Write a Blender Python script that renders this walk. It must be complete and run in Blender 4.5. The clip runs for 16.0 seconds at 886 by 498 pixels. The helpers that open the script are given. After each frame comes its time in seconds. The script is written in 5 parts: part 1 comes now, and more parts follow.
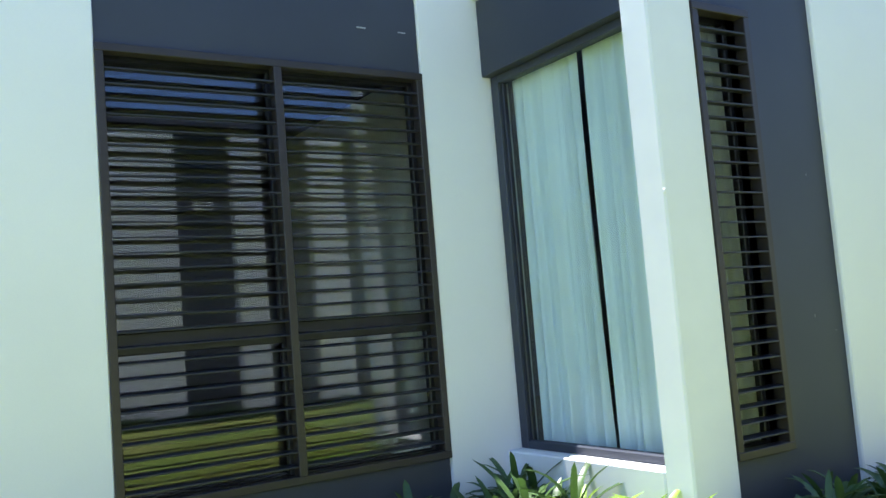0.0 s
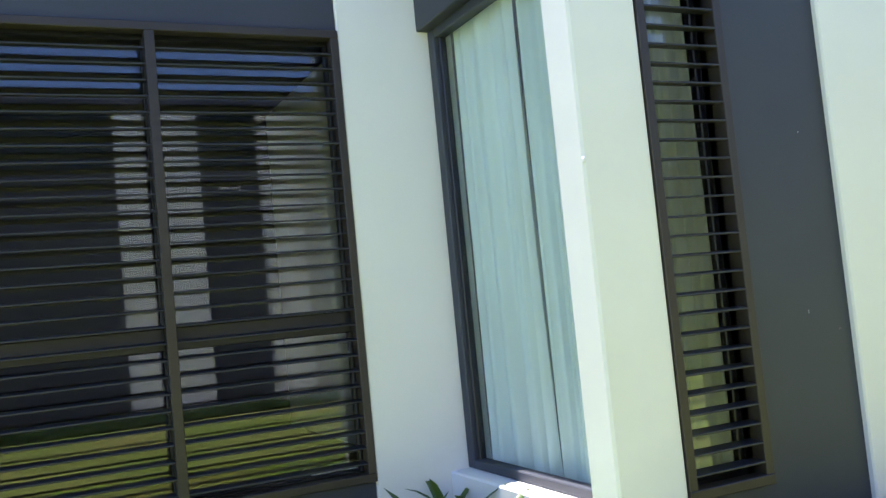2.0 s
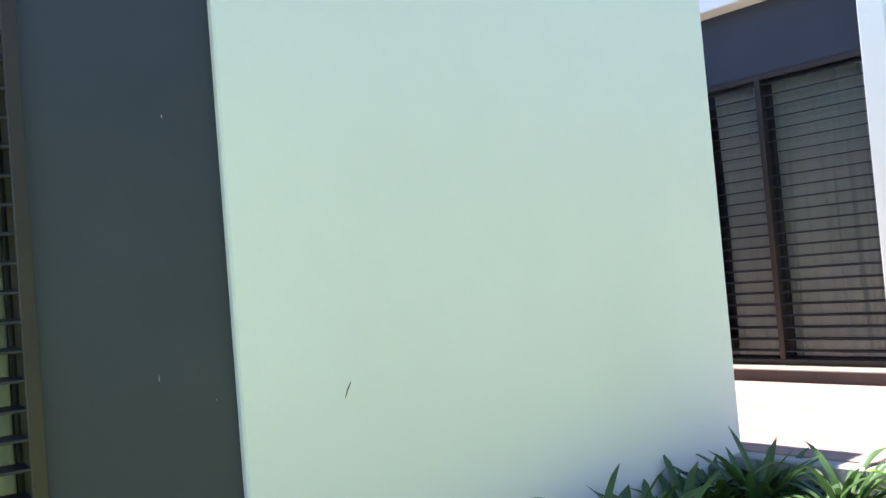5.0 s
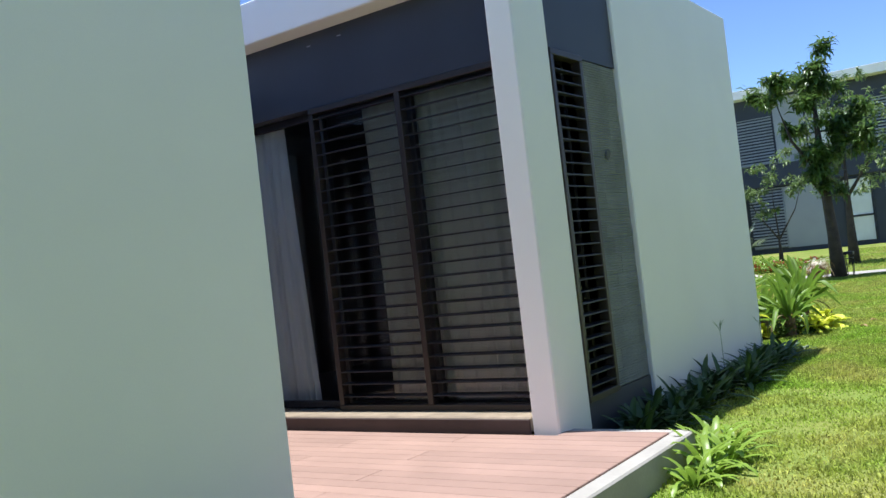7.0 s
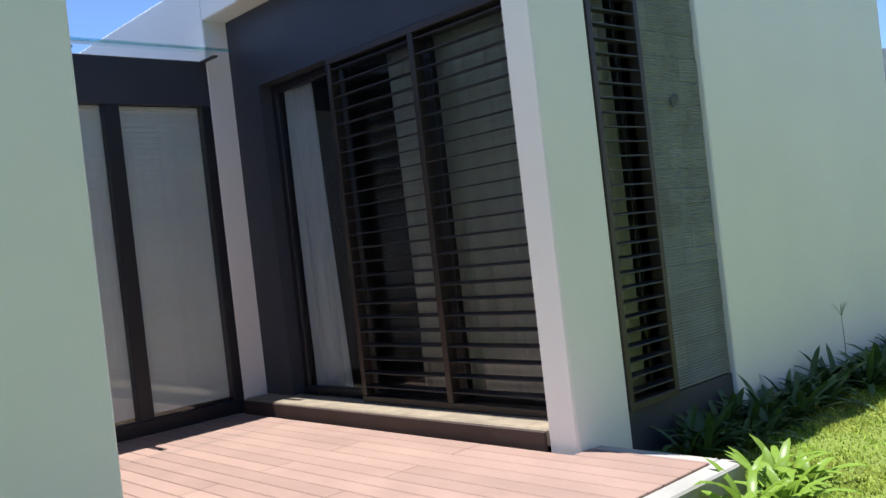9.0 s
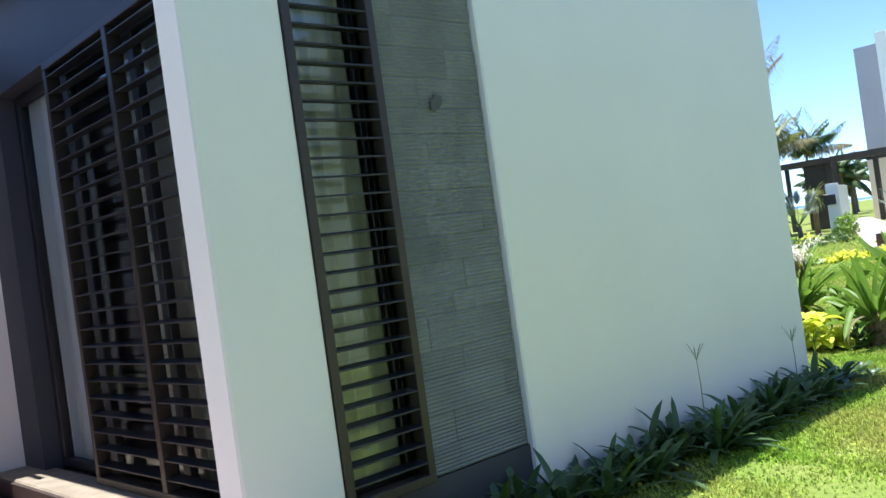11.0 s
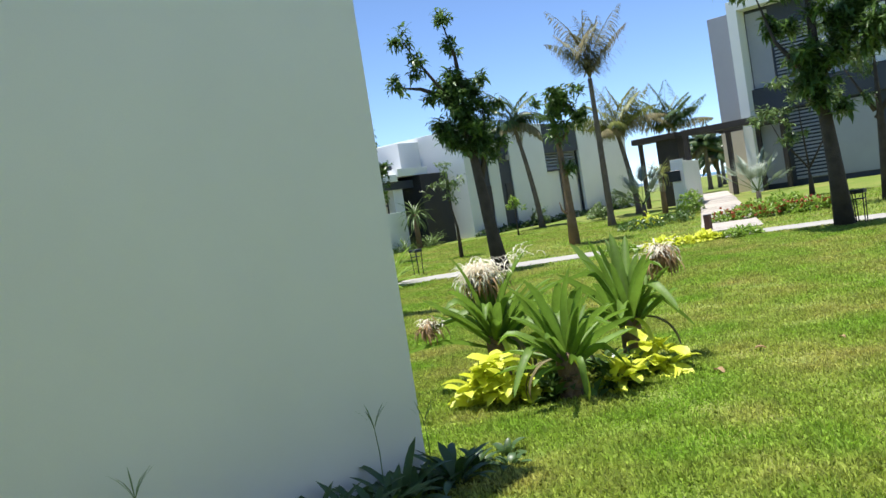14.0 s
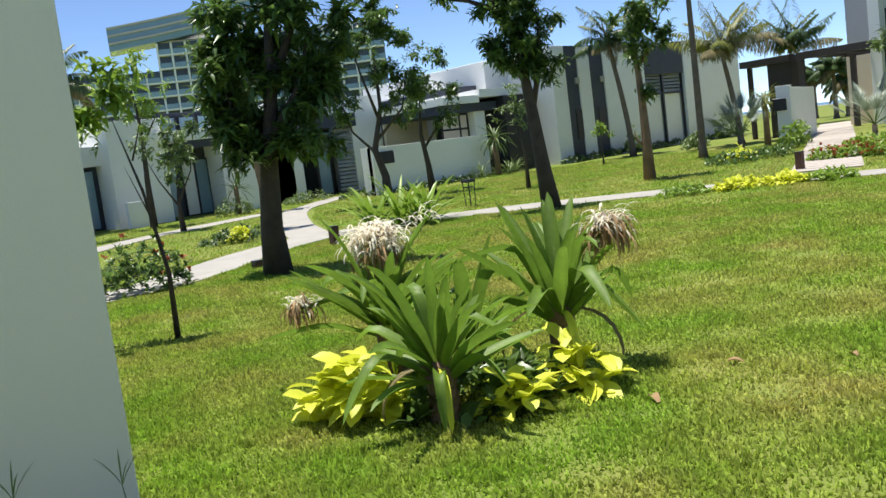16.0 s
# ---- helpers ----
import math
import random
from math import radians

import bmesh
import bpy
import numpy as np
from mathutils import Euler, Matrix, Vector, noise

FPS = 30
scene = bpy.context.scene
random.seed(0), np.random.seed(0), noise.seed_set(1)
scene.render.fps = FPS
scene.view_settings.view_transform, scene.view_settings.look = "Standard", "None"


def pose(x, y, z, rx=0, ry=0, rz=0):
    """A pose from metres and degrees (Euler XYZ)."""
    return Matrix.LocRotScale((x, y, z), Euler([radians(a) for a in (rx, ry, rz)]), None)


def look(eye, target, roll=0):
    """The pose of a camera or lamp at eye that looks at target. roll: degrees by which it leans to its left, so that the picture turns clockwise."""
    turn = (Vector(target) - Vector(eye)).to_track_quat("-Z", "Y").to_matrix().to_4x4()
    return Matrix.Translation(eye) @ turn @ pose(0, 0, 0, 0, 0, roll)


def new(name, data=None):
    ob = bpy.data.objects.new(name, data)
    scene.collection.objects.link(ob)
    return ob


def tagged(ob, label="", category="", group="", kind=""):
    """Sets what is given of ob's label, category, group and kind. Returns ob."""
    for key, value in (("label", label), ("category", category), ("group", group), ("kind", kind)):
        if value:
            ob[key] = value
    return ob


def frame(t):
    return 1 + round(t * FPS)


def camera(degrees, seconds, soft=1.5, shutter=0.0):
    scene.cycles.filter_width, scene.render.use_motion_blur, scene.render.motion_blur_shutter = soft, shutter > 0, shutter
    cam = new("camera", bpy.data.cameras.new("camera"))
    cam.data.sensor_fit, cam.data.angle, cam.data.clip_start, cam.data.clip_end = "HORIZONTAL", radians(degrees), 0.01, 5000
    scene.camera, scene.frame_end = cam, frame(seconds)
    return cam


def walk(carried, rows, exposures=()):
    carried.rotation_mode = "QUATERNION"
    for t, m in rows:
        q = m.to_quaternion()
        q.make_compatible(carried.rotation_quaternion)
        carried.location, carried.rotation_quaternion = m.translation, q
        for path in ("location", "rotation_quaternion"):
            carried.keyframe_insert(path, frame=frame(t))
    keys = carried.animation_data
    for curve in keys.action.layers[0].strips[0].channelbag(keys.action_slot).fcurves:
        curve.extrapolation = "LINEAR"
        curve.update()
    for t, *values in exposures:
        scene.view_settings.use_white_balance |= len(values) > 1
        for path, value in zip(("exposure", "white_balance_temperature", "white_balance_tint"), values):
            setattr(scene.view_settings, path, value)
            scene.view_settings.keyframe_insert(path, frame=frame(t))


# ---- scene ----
cam = camera(53.6, 16.0)

PATH = [
    (0, (-11.244, -3.498, 1.182), (-10.167, -1.821, 1.347), -4.6),
    (0.5, (-10.96, -3.448, 1.225), (-10.017, -1.688, 1.345), -3.3),
    (1, (-10.492, -3.341, 1.196), (-9.666, -1.522, 1.28), -2.9),
    (1.5, (-10.132, -3.27, 1.224), (-9.268, -1.47, 1.334), -4.9),
    (2, (-9.743, -3.24, 1.248), (-8.884, -1.438, 1.372), -5.5),
    (2.5, (-9.389, -3.061, 1.256), (-8.566, -1.243, 1.396), -5.7),
    (3, (-9.033, -3.073, 1.263), (-8.245, -1.245, 1.459), -5.3),
    (3.5, (-8.664, -3.103, 1.276), (-7.812, -1.306, 1.48), -3.7),
    (4, (-8.254, -3.053, 1.245), (-7.187, -1.368, 1.387), -3.1),
    (4.5, (-7.813, -2.958, 1.292), (-6.61, -1.362, 1.383), -5.0),
    (5, (-7.353, -2.982, 1.297), (-6.066, -1.452, 1.363), -4.8),
    (7.3, (-5.306, -3.108, 1.424), (-3.654, -1.983, 1.482), -6.9),
    (7.5, (-5.13, -3.154, 1.439), (-3.482, -2.025, 1.518), -7.1),
    (8, (-4.736, -3.137, 1.386), (-3.136, -1.939, 1.422), -7.0),
    (8.2, (-4.559, -3.154, 1.399), (-2.999, -1.902, 1.415), -6.6),
    (10.3, (-2.631, -3.331, 1.401), (-1.475, -1.699, 1.412), -7.8),
    (10.5, (-2.364, -3.335, 1.386), (-1.162, -1.737, 1.368), -7.9),
    (11, (-1.82, -3.424, 1.378), (-0.462, -1.956, 1.392), -7.9),
    (11.5, (-1.316, -3.537, 1.426), (0.098, -2.124, 1.387), -7.2),
    (12, (-0.818, -3.552, 1.411), (0.663, -2.214, 1.279), -5.1),
    (12.5, (-0.282, -3.609, 1.417), (1.218, -2.287, 1.346), -5.8),
    (13, (0.399, -3.571, 1.36), (1.908, -2.26, 1.289), -6.3),
    (13.5, (1.023, -3.532, 1.372), (2.559, -2.253, 1.308), -7.5),
    (14, (1.691, -3.522, 1.383), (3.197, -2.208, 1.306), -9.0),
    (14.5, (2.291, -3.521, 1.401), (3.847, -2.27, 1.292), -8.6),
    (15, (2.806, -3.71, 1.442), (4.275, -2.354, 1.404), -8.2),
    (15.5, (3.426, -3.598, 1.388), (4.804, -2.152, 1.299), -5.8),
    (16, (4.091, -3.463, 1.353), (5.385, -1.954, 1.132), -7.3),
]
# the clip's camera darkens as it turns to the sunny lawn
EXPOSURES = [(0, 1.73, 5830, 16), (1, 1.73, 5930, 16), (1.5, 1.95, 6180, 20), (2, 1.87, 6230, 22), (2.5, 1.91, 6230, 22), (3, 2.02, 6080, 17), (3.5, 2.02, 5930, 18), (4, 1.93, 6080, 15), (4.5, 1.8, 5930, 15), (5, 1.81, 5930, 14), (7.3, 0.7, 5890, 12), (8.2, 0.69, 5990, 12), (10.3, 1.13, 5860, 9), (11, 1.18, 5760, 12), (11.5, 1.0, 5810, 12), (12, 1.08, 5960, 9), (12.5, 0.93, 5960, 10), (13, 0.55, 6010, 12), (13.5, 0.58, 6060, 10), (14, 0.61, 6210, 10), (16, 0.47, 6490, 10)]
walk(cam, [(t, look(eye, target, roll)) for t, eye, target, roll in PATH], EXPOSURES)

# ---- world ----
SUN = Vector((-0.05, 0.165, 1.0)).normalized()
world = bpy.data.worlds.new("sky")
scene.world = world
world.use_nodes = True
wn = world.node_tree.nodes
sky = wn.new("ShaderNodeTexSky")
sky.sky_type = "NISHITA"
sky.sun_disc = False
sky.sun_elevation = math.asin(SUN.z)
sky.sun_rotation = math.atan2(SUN.x, SUN.y)
sky.air_density, sky.dust_density, sky.ozone_density = 0.5, 0.0, 3.5
world.node_tree.links.new(sky.outputs[0], wn["Background"].inputs[0])
wn["Background"].inputs[1].default_value = 0.15
sun_data = bpy.data.lights.new("sun", "SUN")
sun_data.energy, sun_data.angle, sun_data.color = 5.0, radians(0.5), (1.0, 0.95, 0.86)
sun = new("sun", sun_data)
sun.matrix_world = look(SUN * 60, (0, 0, 0))

# ---- materials ----
MATS = {}


def mat(name, colour, rough=0.7, metal=0.0, vary=0.15, scale=6.0, fine=60.0, bump=0.15, island=0.0, rand=0.0, other=None, sheen=0.0, spec=0.5, trans=0.0, bscale=1.0, patch=0.5):
    """Principled material with large patches, fine grain and relief; island and rand change each piece a little."""
    m = bpy.data.materials.new(name)
    m.use_nodes = True
    n, l = m.node_tree.nodes, m.node_tree.links
    b = n["Principled BSDF"]
    geo = n.new("ShaderNodeNewGeometry")
    big, small = n.new("ShaderNodeTexNoise"), n.new("ShaderNodeTexNoise")
    for t, s, d in ((big, scale, 4), (small, fine, 3)):
        t.inputs["Scale"].default_value, t.inputs["Detail"].default_value = s, d
        l.new(geo.outputs["Position"], t.inputs["Vector"])
    mix = n.new("ShaderNodeMix")
    mix.data_type = "RGBA"
    dark = tuple(c * (1 - vary) for c in colour)
    mix.inputs[6].default_value = (*(other or dark), 1)
    mix.inputs[7].default_value = (*colour, 1)
    ramp = n.new("ShaderNodeMapRange")
    ramp.inputs[1].default_value, ramp.inputs[2].default_value = patch - 0.22, patch + 0.18
    l.new(big.outputs["Fac"], ramp.inputs[0])
    l.new(ramp.outputs[0], mix.inputs[0])
    hsv = n.new("ShaderNodeHueSaturation")
    l.new(mix.outputs[2], hsv.inputs["Color"])
    val = n.new("ShaderNodeMath")
    val.operation = "MULTIPLY_ADD"
    val.inputs[1].default_value, val.inputs[2].default_value = vary * 0.9, 1 - vary * 0.45
    l.new(small.outputs["Fac"], val.inputs[0])
    last = val
    for amount, node, out in ((island, geo, "Random Per Island"), (rand, None, "Random")):
        if amount:
            node = node or n.new("ShaderNodeObjectInfo")
            k = n.new("ShaderNodeMath")
            k.operation = "MULTIPLY_ADD"
            k.inputs[1].default_value, k.inputs[2].default_value = amount, 1 - amount / 2
            l.new(node.outputs[out], k.inputs[0])
            both = n.new("ShaderNodeMath")
            both.operation = "MULTIPLY"
            l.new(last.outputs[0], both.inputs[0])
            l.new(k.outputs[0], both.inputs[1])
            last = both
    l.new(last.outputs[0], hsv.inputs["Value"])
    l.new(hsv.outputs[0], b.inputs["Base Color"])
    b.inputs["Roughness"].default_value, b.inputs["Metallic"].default_value = rough, metal
    b.inputs["Specular IOR Level"].default_value = spec
    if bump:
        bp = n.new("ShaderNodeBump")
        bp.inputs["Strength"].default_value, bp.inputs["Distance"].default_value = bump, 0.01 * bscale
        l.new(small.outputs["Fac"], bp.inputs["Height"])
        l.new(bp.outputs[0], b.inputs["Normal"])
    if trans:
        tr, add = n.new("ShaderNodeBsdfTranslucent"), n.new("ShaderNodeMixShader")
        l.new(hsv.outputs[0], tr.inputs[0])
        add.inputs[0].default_value = trans
        l.new(b.outputs[0], add.inputs[1])
        l.new(tr.outputs[0], add.inputs[2])
        l.new(add.outputs[0], n["Material Output"].inputs[0])
    MATS[name] = m
    return m


def glass_mat(name, tint=(1, 1, 1), gloss=(0.95, 0.97, 1.0), base=0.05, edge=0.75):
    """Clear glass whose gloss grows at grazing angles."""
    m = bpy.data.materials.new(name)
    m.use_nodes = True
    n, l = m.node_tree.nodes, m.node_tree.links
    clear, shine, mix, facing = n.new("ShaderNodeBsdfTransparent"), n.new("ShaderNodeBsdfGlossy"), n.new("ShaderNodeMixShader"), n.new("ShaderNodeLayerWeight")
    clear.inputs[0].default_value, shine.inputs[0].default_value = (*tint, 1), (*gloss, 1)
    shine.inputs["Roughness"].default_value = 0.005
    facing.inputs[0].default_value = 0.5
    power, curve = n.new("ShaderNodeMath"), n.new("ShaderNodeMath")
    power.operation, curve.operation = "POWER", "MULTIPLY_ADD"
    power.inputs[1].default_value = 3.5
    curve.inputs[1].default_value, curve.inputs[2].default_value = edge, base
    l.new(facing.outputs["Facing"], power.inputs[0])
    l.new(power.outputs[0], curve.inputs[0])
    l.new(curve.outputs[0], mix.inputs[0])
    l.new(clear.outputs[0], mix.inputs[1])
    l.new(shine.outputs[0], mix.inputs[2])
    l.new(mix.outputs[0], n["Material Output"].inputs[0])
    return m


PLASTER = mat("white plaster", (0.82, 0.82, 0.79), 0.85, vary=0.05, scale=0.9, fine=140, bump=0.10, spec=0.2)
PLASTER_ROUGH = mat("trowelled white plaster", (0.82, 0.82, 0.79), 0.85, vary=0.05, scale=2, fine=5, bump=0.14, spec=0.2, bscale=1.6)
DARK = mat("charcoal paint", (0.047, 0.053, 0.070), 0.55, vary=0.16, scale=1.3, fine=120, bump=0.06, spec=0.4)
STONE = mat("grooved grey stone", (0.22, 0.24, 0.245), 0.85, vary=0.25, scale=3, fine=45, bump=0.5, rand=0.2, spec=0.2)
STONE_STAIN = mat("stained grey stone", (0.11, 0.115, 0.11), 0.9, vary=0.3, scale=9, fine=45, bump=0.3)
BRONZE = mat("dark bronze aluminium", (0.044, 0.036, 0.031), 0.45, 0.25, vary=0.15, scale=4, fine=90, bump=0.04)
SLATM = mat("dark slat aluminium", (0.027, 0.028, 0.034), 0.45, 0.2, vary=0.12, scale=3, fine=80, bump=0.03, rand=0.15)
BLACK = mat("black window frame", (0.028, 0.028, 0.034), 0.4, 0.2, vary=0.2, scale=4, fine=90, bump=0.03)
CURTAIN = mat("white curtain cloth", (0.87, 0.88, 0.85), 0.95, vary=0.08, scale=2, fine=400, bump=0.15, trans=0.12, spec=0.1)
# white cloth whose colour is greyed to hold the shade behind the door glass
DOORCURTAIN = mat("sheer white door curtain greyed for shade", (0.50, 0.55, 0.58), 0.95, vary=0.10, scale=2, fine=400, bump=0.15, trans=0.2, spec=0.1)
LINEN = mat("olive curtain cloth", (0.52, 0.54, 0.46), 0.95, vary=0.10, scale=2, fine=400, bump=0.15, spec=0.1)
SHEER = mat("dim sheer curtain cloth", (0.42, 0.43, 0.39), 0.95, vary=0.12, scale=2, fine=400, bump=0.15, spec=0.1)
BLIND = mat("pale venetian blind", (0.80, 0.82, 0.78), 0.6, vary=0.06, scale=2, fine=90, bump=0.05, rand=0.05)
GLASS = glass_mat("window glass", (0.97, 0.985, 0.98), gloss=(0.84, 0.86, 0.90), base=0.055)
CLEAR_GLASS = glass_mat("clear window glass", (0.92, 0.975, 0.975), base=0.03, edge=0.5)
DOOR_GLASS = glass_mat("dim door glass", (0.93, 0.95, 0.95), base=0.03, edge=0.3)
SLIT_GLASS = glass_mat("slit window glass", (0.95, 0.97, 0.96), gloss=(0.85, 0.88, 0.92), base=0.05, edge=0.5)
GREEN_GLASS = glass_mat("canopy glass", (0.75, 0.88, 0.86))
DECKM = mat("weathered pink deck board", (0.345, 0.228, 0.182), 0.8, vary=0.16, scale=2.5, fine=70, bump=0.25, rand=0.16, spec=0.3)
DECKDARK = mat("dark brown deck edge", (0.07, 0.045, 0.038), 0.7, vary=0.3, scale=3, fine=60, bump=0.2)
SILLM = mat("beige stone threshold", (0.33, 0.265, 0.185), 0.7, vary=0.35, scale=7, fine=60, bump=0.15)
CONCRETE = mat("pale concrete", (0.40, 0.38, 0.34), 0.9, vary=0.2, scale=2, fine=40, bump=0.25)
# the unlit rooms' darkness is put into this near-black wall colour
ROOM = mat("room paint with shade in its colour", (0.075, 0.075, 0.085), 0.9, vary=0.05, scale=2, fine=60, bump=0.03)
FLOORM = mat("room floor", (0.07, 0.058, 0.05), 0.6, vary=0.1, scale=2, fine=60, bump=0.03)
SOIL = mat("lawn soil", (0.15, 0.21, 0.04), 0.95, vary=0.5, scale=0.55, fine=25, bump=0.6, other=(0.27, 0.25, 0.08), spec=0.1, patch=0.42, bscale=2)
GRASS = mat("lawn grass", (0.265, 0.415, 0.042), 0.6, vary=0.65, scale=0.9, fine=14, bump=0, island=1.0, other=(0.47, 0.42, 0.12), trans=0.35, spec=0.3, patch=0.46)
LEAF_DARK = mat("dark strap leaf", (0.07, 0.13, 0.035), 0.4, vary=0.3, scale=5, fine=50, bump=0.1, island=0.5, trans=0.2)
LEAF_MANGO = mat("mango leaf", (0.115, 0.20, 0.045), 0.34, vary=0.3, scale=2, fine=30, bump=0.1, island=0.8, trans=0.38)
LEAF_LIGHT = mat("light tree leaf", (0.17, 0.25, 0.08), 0.45, vary=0.3, scale=2, fine=30, bump=0.1, island=0.6, trans=0.3)
LEAF_LILY = mat("crinum leaf", (0.20, 0.335, 0.045), 0.52, vary=0.4, scale=4, fine=30, bump=0.1, island=0.45, trans=0.4)
LEAF_LIME = mat("lime yellow leaf", (0.76, 0.80, 0.08), 0.5, vary=0.15, scale=6, fine=40, bump=0.1, island=0.4, trans=0.35)
LEAF_BRIGHT = mat("fresh green leaf", (0.26, 0.40, 0.05), 0.4, vary=0.25, scale=5, fine=40, bump=0.1, island=0.5, trans=0.35)
LEAF_PALM = mat("palm leaflet", (0.085, 0.14, 0.035), 0.4, vary=0.3, scale=2, fine=30, bump=0.05, island=0.5, trans=0.3)
LEAF_DRY = mat("dry palm leaflet", (0.26, 0.22, 0.10), 0.7, vary=0.3, scale=2, fine=30, bump=0.05, island=0.5, trans=0.3)
LEAF_GREYPALM = mat("grey-green palm leaflet", (0.20, 0.20, 0.10), 0.5, vary=0.3, scale=2, fine=30, bump=0.05, island=0.6, trans=0.3)
LEAF_YELLOWPALM = mat("yellowing palm leaflet", (0.24, 0.26, 0.06), 0.45, vary=0.35, scale=2, fine=30, bump=0.05, island=0.6, trans=0.35)
LEAF_SILVER = mat("silver fan leaf", (0.30, 0.36, 0.28), 0.5, vary=0.2, scale=3, fine=30, bump=0.05, island=0.4, trans=0.2)
WITHER = mat("withered brown petal", (0.40, 0.26, 0.13), 0.8, vary=0.3, scale=8, fine=60, bump=0.2, island=0.6, trans=0.2)
PETAL = mat("cream lily petal", (0.95, 0.89, 0.76), 0.6, vary=0.08, scale=8, fine=60, bump=0.1, island=0.15, trans=0.45)
REDF = mat("red flower", (0.40, 0.09, 0.035), 0.6, vary=0.2, scale=5, fine=40, bump=0.1, island=0.7, trans=0.2)
BARK = mat("dark bark", (0.075, 0.058, 0.045), 0.9, vary=0.4, scale=5, fine=30, bump=0.8, bscale=3)
BARK_PALE = mat("brown bark", (0.23, 0.15, 0.09), 0.9, vary=0.4, scale=4, fine=25, bump=0.8, bscale=3)
PALM_BARK = mat("ringed palm trunk", (0.17, 0.135, 0.10), 0.9, vary=0.35, scale=5, fine=25, bump=0.8, bscale=3)
RUST = mat("rusty brown bollard", (0.10, 0.045, 0.03), 0.7, vary=0.3, scale=8, fine=60, bump=0.2)
GREYWALL = mat("far grey render", (0.36, 0.37, 0.40), 0.85, vary=0.08, scale=1, fine=60, bump=0.05)
FARLOUVRE = mat("pale grey louvre", (0.33, 0.34, 0.33), 0.6, vary=0.1, scale=2, fine=60, bump=0.03, rand=0.12)
CREAM = mat("cream render", (0.62, 0.54, 0.42), 0.85, vary=0.08, scale=1, fine=60, bump=0.05)
HOTEL = mat("hotel render", (0.50, 0.48, 0.43), 0.85, vary=0.08, scale=0.3, fine=20, bump=0.05)
HOTELGLASS = mat("hotel balcony glass", (0.19, 0.30, 0.36), 0.15, vary=0.2, scale=0.4, fine=4, bump=0, spec=0.8, rand=0.3)
HOTELDARK = mat("hotel glazing with balcony shade in colour", (0.06, 0.085, 0.11), 0.3, vary=0.3, scale=0.4, fine=4, bump=0)
PAVING = mat("striped walkway paving", (0.46, 0.41, 0.36), 0.9, vary=0.08, scale=1, fine=12, bump=0.1, rand=0.14)
SEAM = mat("sea", (0.03, 0.13, 0.24), 0.3, vary=0.2, scale=0.05, fine=0.4, bump=0.3)
SANDM = mat("beach sand", (0.72, 0.62, 0.45), 0.9, vary=0.1, scale=0.2, fine=4, bump=0.1)
WOOD = mat("dark stained pergola timber", (0.045, 0.036, 0.032), 0.7, vary=0.25, scale=3, fine=40, bump=0.2)

# ---- building helpers ----
RNG = np.random.default_rng(7)


def mesh(name, verts, faces, material, smooth=False):
    me = bpy.data.meshes.new(name)
    me.from_pydata([tuple(v) for v in verts], [], [tuple(f) for f in faces])
    me.materials.append(material)
    if smooth:
        me.polygons.foreach_set("use_smooth", [True] * len(me.polygons))
    me.update()
    return me


def attach(ob, parent):
    if parent is not None:
        ob.parent = parent
    return ob


def part(name, bm, material, parent=None, label="", smooth=False):
    """Links a bmesh as one mesh object under a thing or a part."""
    me = bpy.data.meshes.new(name)
    bm.to_mesh(me)
    bm.free()
    me.materials.append(material)
    if smooth:
        me.polygons.foreach_set("use_smooth", [True] * len(me.polygons))
    return tagged(attach(new(name, me), parent), label)


def thing(name, label, category, at=(0, 0, 0), group="", kind=""):
    ob = new(name)
    ob.location = at
    ob.empty_display_size = 0.1
    return tagged(ob, label, category, group, kind)


def box(x0, x1, y0, y1, z0, z1, bevel=0.006, bm=None):
    """A box with softened edges in a bmesh."""
    own = bmesh.new()
    bmesh.ops.create_cube(own, size=1)
    for v in own.verts:
        v.co = ((x0 + x1) / 2 + v.co.x * (x1 - x0), (y0 + y1) / 2 + v.co.y * (y1 - y0), (z0 + z1) / 2 + v.co.z * (z1 - z0))
    if bevel:
        bmesh.ops.bevel(own, geom=own.edges[:], offset=min(bevel, 0.3 * min(x1 - x0, y1 - y0, z1 - z0)), segments=1, affect="EDGES")
    if bm is None:
        return own
    me = bpy.data.meshes.new("joined")
    own.to_mesh(me)
    own.free()
    bm.from_mesh(me)
    bpy.data.meshes.remove(me)
    return bm


def boxes(*rows, bevel=0.006):
    bm = bmesh.new()
    for r in rows:
        box(*r, bevel=bevel, bm=bm)
    return bm


def solid(name, material, *rows, label="", category="", kind="structure", bevel=0.006):
    return tagged(part(name, boxes(*rows, bevel=bevel), material), label, category, kind=kind)


def ground_z(x, y):
    d = np.clip((np.hypot(x - 2, y + 2) - 18) / 26, 0, 1)
    near = np.clip((np.hypot(x - 11, y - 8)) / 9, 0, 1)
    return -0.10 + 0.28 * d * d * (3 - 2 * d) - 0.09 * (1 - near) ** 2 + 0.015 * np.sin(x * 0.9 + 0.4 * y) * np.sin(y * 0.7)


